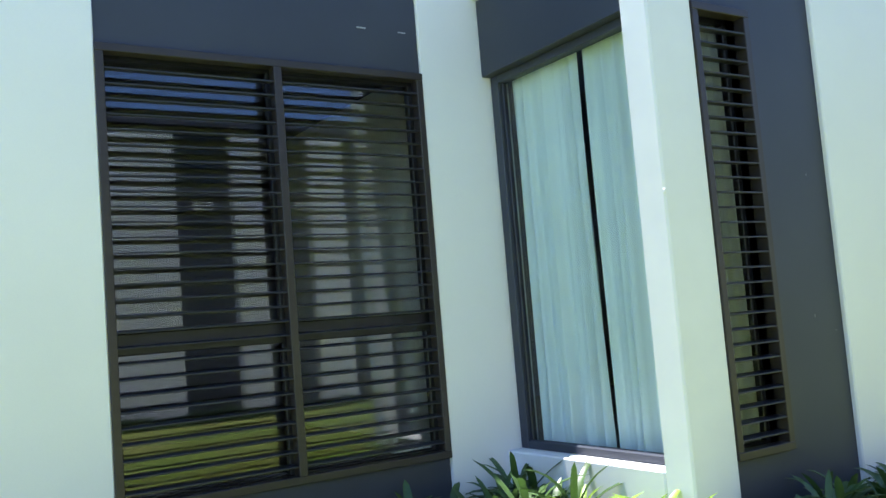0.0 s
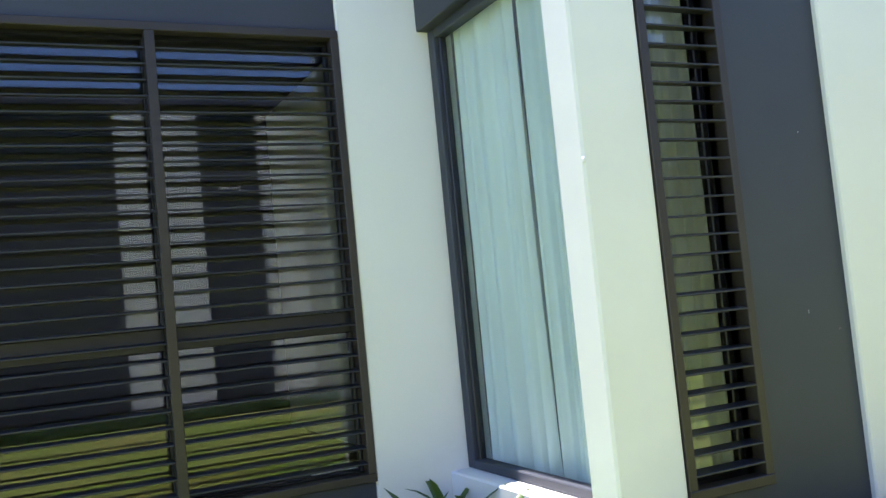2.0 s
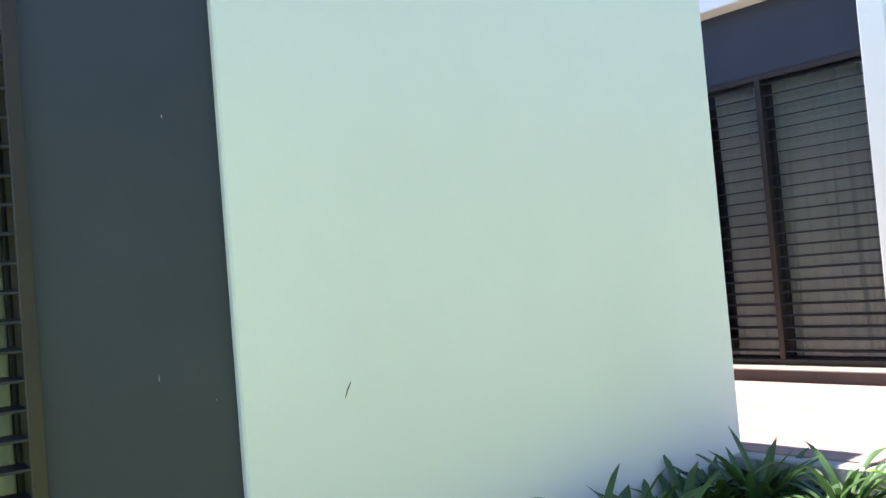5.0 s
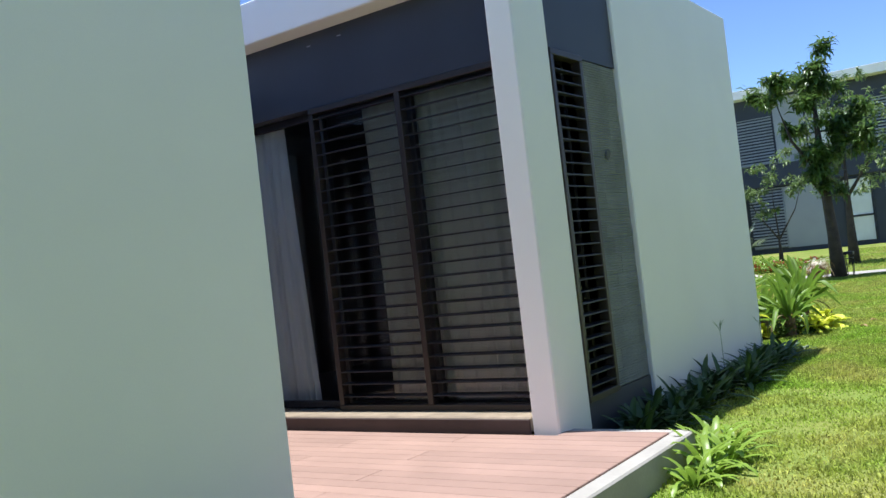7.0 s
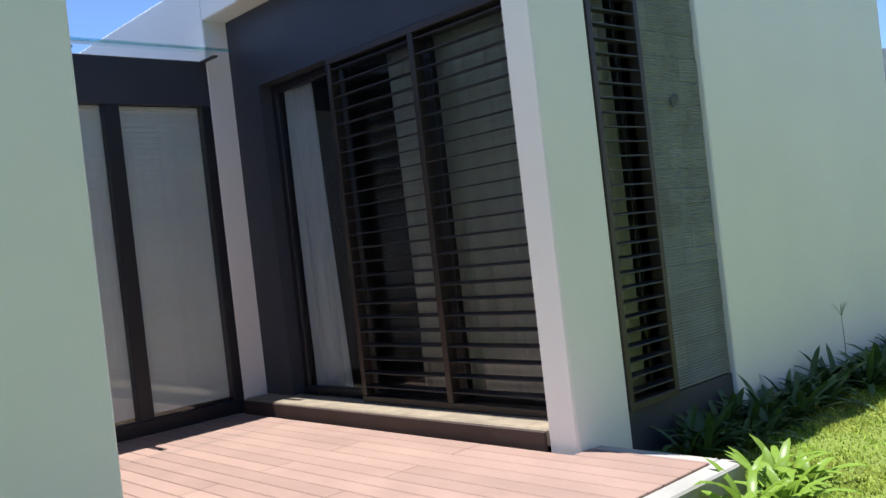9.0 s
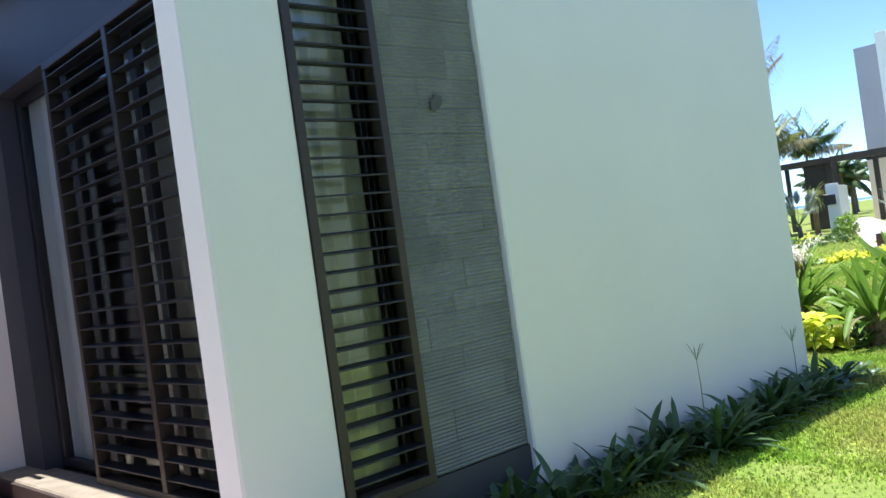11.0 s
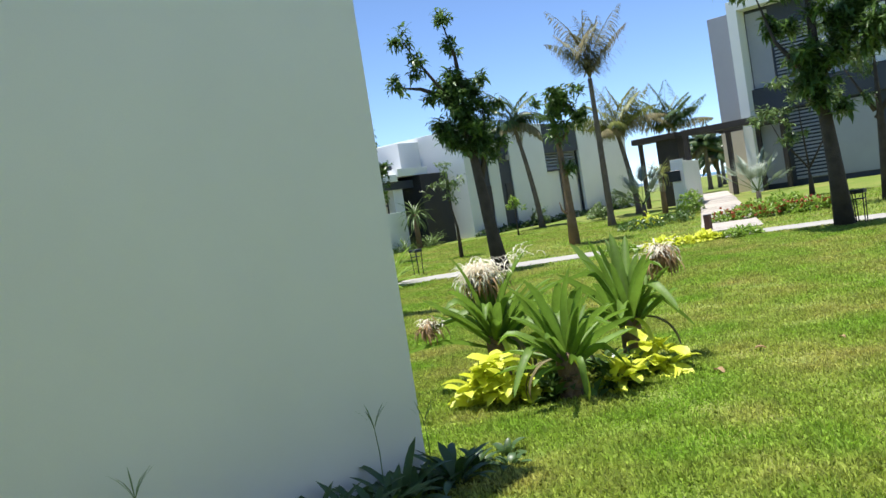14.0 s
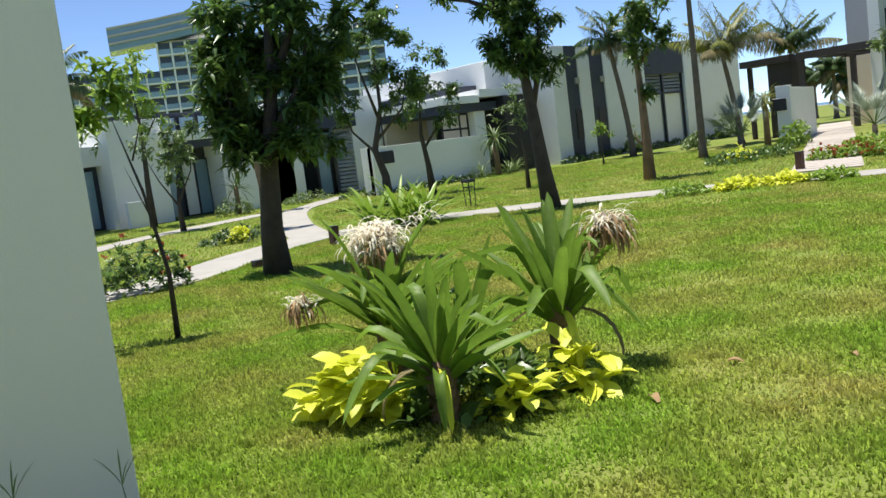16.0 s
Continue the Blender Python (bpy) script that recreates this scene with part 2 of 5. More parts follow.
def tube(points, radii, sides=8, bm=None):
    """A tapered tube along points."""
    bm = bm or bmesh.new()
    rings = []
    pts = [Vector(p) for p in points]
    for i, (p, r) in enumerate(zip(pts, radii)):
        d = (pts[min(i + 1, len(pts) - 1)] - pts[max(i - 1, 0)]).normalized()
        a = d.orthogonal().normalized() if abs(d.z) < 0.9 else Vector((1, 0, 0))
        a = (a - d * a.dot(d)).normalized()
        b = d.cross(a)
        rings.append([bm.verts.new(p + (a * math.cos(k * math.tau / sides) + b * math.sin(k * math.tau / sides)) * r) for k in range(sides)])
    for lo, hi in zip(rings, rings[1:]):
        for k in range(sides):
            bm.faces.new((lo[k], lo[(k + 1) % sides], hi[(k + 1) % sides], hi[k]))
    bm.faces.new(rings[0][::-1])
    bm.faces.new(rings[-1])
    return bm


class Leaves:
    """Collects many leaf blades into one mesh."""

    def __init__(self):
        self.verts, self.faces, self.count = [], [], 0

    def blade(self, base, yaw, rise, length, width, droop=0.6, steps=4, fold=0.2, tip=0.04, belly=0.45, twist=0.0, kink=0.0, kink_at=0.55):
        """A folded blade that leaves base at yaw, rises at rise (radians) and bends down by droop along its length."""
        s = np.linspace(0, 1, steps + 1)
        ang = rise - droop * s - kink / (1 + np.exp(-(s - kink_at) * 30))
        ds = length / steps
        run = np.concatenate([[0], np.cumsum(np.cos(ang[:-1]) * ds)])
        up = np.concatenate([[0], np.cumsum(np.sin(ang[:-1]) * ds)])
        w = width * 0.5 * np.where(s < belly, 0.45 + 0.55 * s / belly, tip + (1 - tip) * np.sqrt(np.clip(1 - ((s - belly) / (1 - belly)) ** 2, 0, 1)))
        cx, cy = math.cos(yaw), math.sin(yaw)
        mid = np.stack([base[0] + cx * run, base[1] + cy * run, base[2] + up], 1)
        lift = (fold * w)[:, None] * np.stack([-np.sin(ang) * cx, -np.sin(ang) * cy, np.cos(ang)], 1)
        side = np.stack([-cy * w * math.cos(twist), cx * w * math.cos(twist), w * math.sin(twist)], 1)
        n = self.count
        self.verts.append(np.stack([mid + side + lift, mid, mid - side + lift], 1).reshape(-1, 3))
        for i in range(steps):
            a = n + 3 * i
            self.faces += [(a, a + 1, a + 4, a + 3), (a + 1, a + 2, a + 5, a + 4)]
        self.count += 3 * (steps + 1)

    def tuft(self, centre, reach, number, length, width, droop=0.9, low=-0.5, high=1.2, steps=3):
        """Leaves spread from points in a small cloud."""
        for _ in range(number):
            off = RNG.normal(0, 0.5, 3) * reach
            yaw = RNG.uniform(0, math.tau)
            self.blade(np.array(centre) + off, yaw, RNG.uniform(low, high), length * RNG.uniform(0.6, 1.2), width * RNG.uniform(0.7, 1.2), droop * RNG.uniform(0.6, 1.4), steps, 0.25, twist=RNG.uniform(-0.6, 0.6))

    def build(self, name, material, parent=None, label=""):
        if not self.verts:
            return None
        me = mesh(name, np.concatenate(self.verts), self.faces, material, True)
        many = name in ("crown", "foliage", "blossom", "fronds", "seed_head", "flower", "withered_flower")
        return tagged(attach(new(name, me), parent), label, kind="stuff" if many else "")

    def build_each(self, name, material, parent):
        """Every blade as an object of its own."""
        for v in self.verts:
            n = len(v) // 3 - 1
            faces = [f for i in range(n) for f in ((3 * i, 3 * i + 1, 3 * i + 4, 3 * i + 3), (3 * i + 1, 3 * i + 2, 3 * i + 5, 3 * i + 4))]
            attach(new(name, mesh(name, v, faces, material, True)), parent)


# ---- ground ----
def grid_sheet(name, xs, ys, material, lift=0.0):
    xx, yy = np.meshgrid(xs, ys)
    zz = ground_z(xx, yy) + lift
    verts = np.stack([xx, yy, zz], -1).reshape(-1, 3)
    w = len(xs)
    faces = [(j * w + i, j * w + i + 1, (j + 1) * w + i + 1, (j + 1) * w + i) for j in range(len(ys) - 1) for i in range(w - 1)]
    return new(name, mesh(name, verts, faces, material, True))


spread = np.concatenate([[-3000, -800, -300, -120, -60], np.linspace(-30, 60, 91), [80, 140, 300, 800, 3000]])
tagged(grid_sheet("ground", spread, spread, SOIL), "bright green mown lawn with sun-yellowed patches", "lawn", kind="structure")


def ribbon(name, centre, width, material, thick, label, lift=0.02, kind="structure"):
    """A flat strip of paving that follows centre on the ground."""
    pts = [Vector(p) for p in centre]
    fine = []
    for i in range(len(pts) - 1):
        a, b, c, d = pts[max(i - 1, 0)], pts[i], pts[i + 1], pts[min(i + 2, len(pts) - 1)]
        for k in range(8):
            u = k / 8
            fine.append(0.5 * ((2 * b) + (c - a) * u + (2 * a - 5 * b + 4 * c - d) * u * u + (3 * b - a - 3 * c + d) * u ** 3))
    fine.append(pts[-1])
    verts, faces = [], []
    for i, p in enumerate(fine):
        t = (fine[min(i + 1, len(fine) - 1)] - fine[max(i - 1, 0)]).normalized()
        s = Vector((-t.y, t.x)) * width / 2
        for q in (p + s, p - s):
            z = float(ground_z(q.x, q.y))
            verts += [(q.x, q.y, z + lift), (q.x, q.y, z - thick)]
    for i in range(len(fine) - 1):
        a, b = 4 * i, 4 * i + 4
        faces += [(a, a + 2, b + 2, b), (a, b, b + 1, a + 1), (a + 2, a + 3, b + 3, b + 2)]
    return tagged(new(name, mesh(name, verts, faces, material)), label, "path", kind=kind)


ribbon("path", [(4, 9.2), (8.2, 9.3), (10.3, 10.1), (12.6, 11.7), (14.2, 12.3), (15.8, 11.7), (17.3, 10.5), (18.6, 9.0), (19.8, 7.2), (20.7, 5.2), (21.2, 3.2), (21.6, 0.8), (22.2, -4), (23, -12)], 1.25, CONCRETE, 0.08, "pale concrete garden path curving through the lawn")
ribbon("path_far", [(14.2, 12.6), (16.5, 17), (19.5, 21.5), (23.6, 24.6)], 0.9, CONCRETE, 0.08, "pale concrete side path to the far villas")
ribbon("path_west", [(8, 16), (12, 19.5), (15.5, 21.5), (19.5, 22.5)], 1.0, CONCRETE, 0.08, "pale concrete path in front of the villas")
tagged(part("water", box(330, 2900, -2500, 2900, -1.2, 0.30, 0), SEAM), "blue sea up to the horizon", "sea", kind="structure")
tagged(part("beach", box(300, 335, -300, 500, -1.0, 0.28, 0), SANDM), "pale sand beach strip", "beach", kind="structure")


# ---- pavilions ----
def louvre_screen(label, span, z0, z1, plane, axis, mullions=(), group="", pitch=0.1, depth=0.08):
    """A framed screen of horizontal slats; axis 'x' or 'y' is the way it runs; plane is its outer face."""
    a0, a1 = span
    s = thing("louvre_screen", label, "louvre", group=group)

    def put(u0, u1, d0, d1, h0, h1, bevel=0.004):
        return box(u0, u1, plane + d0, plane + d1, h0, h1, bevel) if axis == "x" else box(plane + d0, plane + d1, u0, u1, h0, h1, bevel)

    f = 0.05
    edges = [a0, *mullions, a1]
    part("top_rail", put(a0, a1, 0, 0.09, z1 - f, z1), BRONZE, s)
    part("bottom_rail", put(a0, a1, 0, 0.09, z0, z0 + f), BRONZE, s)
    part("stile", put(a0, a0 + f, 0.002, 0.088, z0 + f, z1 - f), BRONZE, s)
    part("stile", put(a1 - f, a1, 0.002, 0.088, z0 + f, z1 - f), BRONZE, s)
    for m in mullions:
        part("stile", put(m - f * 0.55, m + f * 0.55, -0.004, 0.086, z0 + f, z1 - f), BRONZE, s)
    for lo, hi in zip(edges, edges[1:]):
        u0, u1 = lo + f * 0.6, hi - f * 0.6
        made = None
        for z in np.arange(z0 + f + pitch * 0.7, z1 - f - 0.03, pitch):
            if made is None:
                bm = put(u0, u1, 0.004, 0.004 + depth, -0.005, 0.005, 0.002)
                for v in bm.verts:
                    d = (v.co.y if axis == "x" else v.co.x) - plane
                    v.co.z += (d - 0.04) * 0.11
                made = part("slat", bm, SLATM, s)
            else:
                made = attach(new("slat", made.data), s)
            made.location.z = z
    return s


def curtain(label, start, end, z0, z1, material, folds, depth=0.035, seed=1, flare=0.0, lean=0.0):
    """A hanging cloth with uneven folds between two plan points."""
    rng = np.random.default_rng(seed)
    a, b = np.array(start, float), np.array(end, float)
    n, rows = folds * 10, 10
    along = (b - a) / np.linalg.norm(b - a)
    nor = np.array([-along[1], along[0]])
    u = np.linspace(0, 1, n)
    phase = np.cumsum(rng.uniform(0.5, 1.5, n))
    phase = phase / phase[-1] * folds * math.tau
    amp = depth * (0.55 + 0.45 * np.sin(u * 17 + seed))
    verts, faces = [], []
    for side in (0, 0.004):
        for j in range(rows + 1):
            h = j / rows
            sway = flare * (1 - h) ** 1.5
            for i in range(n):
                w = amp[i] * (0.75 + 0.4 * (1 - h)) * (math.sin(phase[i] + 0.5 * math.sin(3 * h + i * 0.05)) + 0.3 * math.sin(2 * phase[i] + 1.1 + 0.8 * h))
                p = a + along * ((u[i] + 0.010 * math.sin(4 * h + i * 0.4)) * np.linalg.norm(b - a) + sway * u[i] + lean * (1 - h)) + nor * (w + side)
                verts.append((p[0], p[1], z0 + (z1 - z0) * h))
    for s in (0, 1):
        o = s * n * (rows + 1)
        faces += [(o + j * n + i, o + j * n + i + 1, o + (j + 1) * n + i + 1, o + (j + 1) * n + i) for j in range(rows) for i in range(n - 1)]
    return tagged(new("curtain", mesh("curtain", verts, faces, material, True)), label, "curtain")


def pane(parent, x0, x1, y0, y1, z0, z1, material=None):
    ob = part("pane", box(x0, x1, y0, y1, z0, z1, 0), material or GLASS, parent)
    ob.visible_shadow = False
    return ob


TOP, BASE, SLIT0, SLIT1 = 4.04, -0.3, 0.24, 3.0
P1, P2 = -7.462, 0.0
W1 = (0.385, 0.908, 1.592, 4.83)
W2 = (0.525, 1.085, 1.843, 5.303)

for tag, ox, (a, b, c, d) in (("1", P1, W1, ), ("2", P2, W2)):
    # white column at the corner, white end wall, body of the block
    solid("column_" + tag, PLASTER_ROUGH if tag == "1" else PLASTER, (ox, ox + a, 0, 0.22, BASE, TOP), label="white plastered corner column with a hand-trowelled edge", category="column", bevel=0.012)
    solid("wall_front_" + tag, PLASTER, (ox + c, ox + d, 0, 0.22, BASE, TOP), label="smooth white plastered garden wall", category="wall", bevel=0.01)
    solid("wall_lintel_" + tag, DARK, (ox + a, ox + c, 0.035, 0.22, SLIT1, TOP - 0.003), label="charcoal painted wall above the slit window", category="wall", bevel=0)
    solid("wall_plinth_" + tag, DARK, (ox + a, ox + c, 0.035, 0.22, BASE, SLIT0), label="charcoal painted plinth", category="wall", bevel=0)
    if tag == "1":
        solid("wall_panel_1", DARK, (ox + b, ox + c, 0.035, 0.22, SLIT0, SLIT1), label="charcoal painted wall panel with small chips", category="wall", bevel=0)
    else:
        solid("wall_panel_2", STONE, (ox + b, ox + c, 0.07, 0.22, SLIT0, SLIT1), label="grey stone backing wall", category="wall")
    # far side, back, roof and floor
    solid("wall_side_" + tag, PLASTER, (ox + d - 0.22, ox + d - 0.002, 0.22, 9.0, BASE, TOP - 0.002), label="white plastered side wall", category="wall")
    solid("wall_back_" + tag, PLASTER, (ox, ox + d, 9.0, 9.2, BASE, TOP), label="white plastered back wall", category="wall")
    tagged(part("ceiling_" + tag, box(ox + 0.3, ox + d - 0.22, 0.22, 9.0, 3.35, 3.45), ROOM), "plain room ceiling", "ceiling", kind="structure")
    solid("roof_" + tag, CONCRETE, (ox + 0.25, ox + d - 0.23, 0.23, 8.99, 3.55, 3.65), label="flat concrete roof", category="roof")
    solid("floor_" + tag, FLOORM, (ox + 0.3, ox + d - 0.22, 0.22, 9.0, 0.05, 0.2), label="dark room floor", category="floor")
    solid("wall_room_" + tag, ROOM, (ox + 0.5, ox + d - 0.22, 5.0, 5.1, 0.2, 3.35), label="inner wall with room shade in its colour", category="wall")
    solid("wall_lining_" + tag, ROOM, (ox + d - 0.24, ox + d - 0.222, 0.24, 5.0, 0.2, 3.35), (ox + c, ox + d - 0.24, 0.222, 0.24, 0.2, 3.35), label="inner lining with room shade in its colour", category="wall")
    # slit window: glass and cloth behind the slats
    w = tagged(new("window_slit_" + tag), "narrow window with a dark frame behind slats", "window", kind="structure")
    part("window_frame", boxes((ox + a, ox + a + 0.035, 0.17, 0.215, SLIT0, SLIT1), (ox + b - 0.042, ox + b, 0.17, 0.215, SLIT0, SLIT1), (ox + a, ox + b, 0.171, 0.216, SLIT0, SLIT0 + 0.04), (ox + a, ox + b, 0.171, 0.216, SLIT1 - 0.04, SLIT1)), BLACK, w)
    part("reveal", boxes((ox + b, ox + b + 0.004, 0.08, 0.17, SLIT0, SLIT1)), BLACK, w)
    pane(w, ox + a + 0.03, ox + b - 0.04, 0.175, 0.183, SLIT0 + 0.03, SLIT1 - 0.03, SLIT_GLASS)
    curtain("olive cloth curtain drawn behind the slit window", (ox + a + 0.01, 0.245), (ox + b - 0.03, 0.245), 0.22, 3.2, LINEN, 5, 0.03, seed=3 + int(tag))
    louvre_screen("narrow dark bronze louvre screen over the slit window", (ox + a, ox + b), SLIT0 - 0.005, SLIT1 + 0.002, -0.012, "x", group="slit louvre screens", pitch=0.0925, depth=0.085)

LX0, LX1, LY = -10.178, -7.942, 1.745
# ---- pavilion 1: portal with the curtained window, and the recessed wall with the wide louvre screen ----
solid("wall_portal_1", PLASTER, (P1, P1 + 0.3, 1.98, 9.0, BASE, TOP), (P1, P1 + 0.25, 0.22, LY, 3.58, TOP), (P1, P1 + 0.3, 0.22, LY, BASE, 0.22), label="white plastered portal and window ledge", category="wall", bevel=0.01)
solid("wall_header_1", DARK, (P1 + 0.05, P1 + 0.3, 0.222, LY - 0.003, 2.985, 3.578), label="charcoal painted header above the window", category="wall")
win = tagged(new("window_curtained"), "tall fixed window with a charcoal frame and white curtains", "window", kind="structure")
FX = P1 + 0.126
part("window_frame", boxes((FX, FX + 0.09, 1.655, LY - 0.003, 0.222, 2.984), (FX, FX + 0.09, 0.222, 0.238, 0.222, 2.984), (FX + 0.002, FX + 0.088, 0.238, 1.655, 0.222, 0.278), (FX + 0.002, FX + 0.088, 0.238, 1.655, 2.925, 2.984)), DARK, win)
part("inner_bead", boxes((FX + 0.03, FX + 0.07, 1.63, 1.655, 0.278, 2.925)), BLACK, win)
pane(win, FX + 0.045, FX + 0.053, 0.235, 1.65, 0.27, 2.93, CLEAR_GLASS)
curtain("white cloth curtain hanging in soft folds", (FX + 0.16, 1.68), (FX + 0.16, 0.945), 0.22, 3.3, CURTAIN, 7, 0.055, seed=5, flare=0.03)
curtain("white cloth curtain drawn to the column", (FX + 0.17, 0.905), (FX + 0.17, 0.05), 0.22, 3.3, CURTAIN, 7, 0.055, seed=8)

solid("wall_recess_1", PLASTER, (-16, LX0, LY, LY + 0.25, BASE, TOP), (LX1, P1 + 0.3, LY, LY + 0.25, BASE, TOP), label="smooth white plastered recessed wall", category="wall", bevel=0.008)
solid("wall_recess_lintel", DARK, (LX0, LX1, LY + 0.022, LY + 0.25, 2.972, TOP), label="charcoal painted lintel with small chips", category="wall")
solid("wall_recess_plinth", DARK, (LX0, LX1, LY + 0.022, LY + 0.25, BASE, 0.24), label="charcoal painted plinth under the louvres", category="wall")
louvre_screen("wide two-panel dark bronze louvre screen over a window", (LX0, LX1), 0.24, 2.97, LY - 0.012, "x", mullions=(-9.05,), pitch=0.0915, depth=0.085)
win = tagged(new("window_wide"), "wide dark window reflecting the garden", "window", kind="structure")
part("window_frame", boxes((LX0, LX0 + 0.05, LY + 0.13, LY + 0.19, 0.24, 2.97), (LX1 - 0.05, LX1, LY + 0.13, LY + 0.19, 0.24, 2.97), (-9.08, -9.015, LY + 0.131, LY + 0.189, 0.24, 2.97), (LX0, LX1, LY + 0.128, LY + 0.192, 0.24, 0.29), (LX0, LX1, LY + 0.128, LY + 0.192, 2.91, 2.97)), BLACK, win)
part("transom", box(LX0, LX1, LY + 0.10, LY + 0.2, 1.13, 1.26), BLACK, win)
pane(win, LX0 + 0.03, LX1 - 0.03, LY + 0.155, LY + 0.163, 0.26, 2.95)
solid("wall_recess_room", ROOM, (LX0 - 1, P1, 5.4, 5.5, 0.0, 3.35), (LX0 - 1, LX0 - 0.9, LY + 0.25, 5.4, 0.0, 3.35), label="inner wall with room shade in its colour", category="wall")
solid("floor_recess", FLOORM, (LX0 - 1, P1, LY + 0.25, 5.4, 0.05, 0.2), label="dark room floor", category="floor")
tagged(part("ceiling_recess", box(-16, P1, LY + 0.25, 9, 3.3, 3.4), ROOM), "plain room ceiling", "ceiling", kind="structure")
solid("wall_recess_back", PLASTER, (-16, P1, 9.0, 9.2, BASE, TOP), (-16.2, -16, LY, 9.2, BASE, TOP), label="white plastered back wall", category="wall")

# ---- pavilion 2: portal with the sliding louvre doors ----
PY = 3.73
solid("wall_portal_2", PLASTER, (P2, P2 + 0.3, PY, 9.0, BASE, TOP - 0.06), (P2, P2 + 0.25, 0.22, PY, 3.60, TOP - 0.06), label="white plastered portal frame", category="wall", bevel=0.01)
solid("wall_door_2", DARK, (0.232, 0.36, 0.22, PY, 2.942, 3.60), (0.232, 0.36, 3.30, PY, 0.2, 2.942), label="charcoal painted wall round the doors", category="wall", bevel=0)
solid("trim_threshold", SILLM, (0.0, 0.32, 0.225, PY, 0.125, 0.235), label="worn beige stone threshold", category="threshold", bevel=0.012)
solid("trim_riser", DECKDARK, (-0.02, -0.001, 0.23, PY, 0.10, 0.222), label="dark brown riser under the threshold", category="trim")
louvre_screen("two-panel dark bronze sliding louvre screen before the door", (0.245, 2.30), 0.237, 2.94, 0.225, "y", mullions=(1.29,), pitch=0.108, depth=0.085)
door = tagged(new("door_sliding"), "dark framed sliding glass door", "door", kind="structure")
for y0, y1 in ((0.225, 0.29), (1.25, 1.33), (2.26, 2.36), (3.23, 3.30)):
    part("stile", box(0.36, 0.42, y0, y1, 0.30, 2.87), BLACK, door)
part("bottom_rail", box(0.361, 0.421, 0.225, 3.30, 0.236, 0.30), BLACK, door)
part("top_rail", box(0.361, 0.421, 0.225, 3.30, 2.87, 2.94), BLACK, door)
pane(door, 0.386, 0.394, 0.28, 3.26, 0.28, 2.9, DOOR_GLASS)
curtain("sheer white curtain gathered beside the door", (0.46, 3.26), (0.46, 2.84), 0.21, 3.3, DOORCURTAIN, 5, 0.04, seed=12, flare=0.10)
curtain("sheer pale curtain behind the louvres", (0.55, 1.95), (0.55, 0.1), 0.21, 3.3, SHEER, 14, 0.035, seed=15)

# ---- glazed link between the pavilions ----
GX0, GX1 = P1 + W1[3], 0.0
link = tagged(new("window_link"), "black framed glass wall with closed pale blinds", "window", kind="structure")
part("head", box(GX0, GX1 - 0.002, PY + 0.005, PY + 0.16, 2.84, 3.24), DARK, link)
part("bottom_rail", box(GX0, GX1 - 0.002, PY + 0.004, PY + 0.12, 0.11, 0.235), BLACK, link)
posts = [GX1 - 0.095, GX1 - 0.965, GX1 - 1.835, GX0 + 0.002]
for i, px in enumerate(posts):
    part("post", box(px if i < 3 else px, px + (0.093 if i == 0 else 0.13), PY + 0.006, PY + 0.11, 0.235, 2.84), BLACK, link)
for i in range(3):
    x1 = posts[i]
    x0 = posts[i + 1] + 0.13
    pane(link, x0 - 0.01, x1 + 0.01, PY + 0.05, PY + 0.058, 0.23, 2.85)
    bl = thing("venetian_blind", "pale closed venetian blind behind glass", "blind", group="link blinds")
    part("head_rail", box(x0, x1, PY + 0.085, PY + 0.125, 2.80, 2.84), BLIND, bl)
    part("bottom_bar", box(x0, x1, PY + 0.09, PY + 0.12, 0.262, 0.28), BLIND, bl)
    made = None
    for z in np.arange(0.30, 2.80, 0.046):
        if made is None:
            bm = box(x0, x1, PY + 0.095, PY + 0.099, -0.026, 0.024, 0)
            for v in bm.verts:
                v.co.y += v.co.z * 0.35
            made = part("slat", bm, BLIND, bl)
        else:
            made = attach(new("slat", made.data), bl)
        made.location.z = float(z)
solid("roof_link", DARK, (GX0, GX1, PY + 0.16, 9.0, 3.05, 3.2), label="flat dark roof over the link", category="roof")
solid("wall_link_room", ROOM, (GX0, GX1, 6.0, 6.1, 0, 3.05), label="inner wall with room shade in its colour", category="wall")
canopy = thing("glass_canopy", "thin sloping glass canopy over the link wall", "canopy")
cp = pane(canopy, GX0 + 0.002, GX1 + 0.05, 3.36, PY + 0.15, 3.24, 3.256, GREEN_GLASS)
part("front_strip", box(GX0 + 0.002, GX1 + 0.05, 3.345, 3.36, 3.235, 3.262), GREEN_GLASS, canopy)
for v in cp.data.vertices:
    v.co.z += (v.co.y - 3.36) * 0.22
for px in (-0.06, -1.3, -2.4):
    part("bracket", box(px, px + 0.05, 3.5, PY + 0.006, 3.225, 3.24, 0.003), BRONZE, canopy)

# ---- deck ----
DX0, DX1, DY0 = GX0, 0.10, -0.78
deck = tagged(new("floor_deck"), "weathered pink timber deck between the pavilions", "deck", kind="structure")
solid("floor_deck_base", DECKDARK, (DX0 + 0.01, DX1 - 0.03, DY0 + 0.02, PY, -0.3, 0.085), label="dark deck joists", category="deck")
solid("kerb_deck", CONCRETE, (DX0 - 0.12, DX1 + 0.1, DY0 - 0.14, DY0 - 0.005, -0.3, 0.115), (DX1 + 0.005, DX1 + 0.1, DY0 - 0.005, 0.0, -0.3, 0.114), (DX0 - 0.12, DX0 - 0.003, DY0 - 0.005, -0.003, -0.3, 0.113), label="pale concrete kerb round the deck", category="kerb", bevel=0.012)
bx, made = DX0 + 0.004, {}
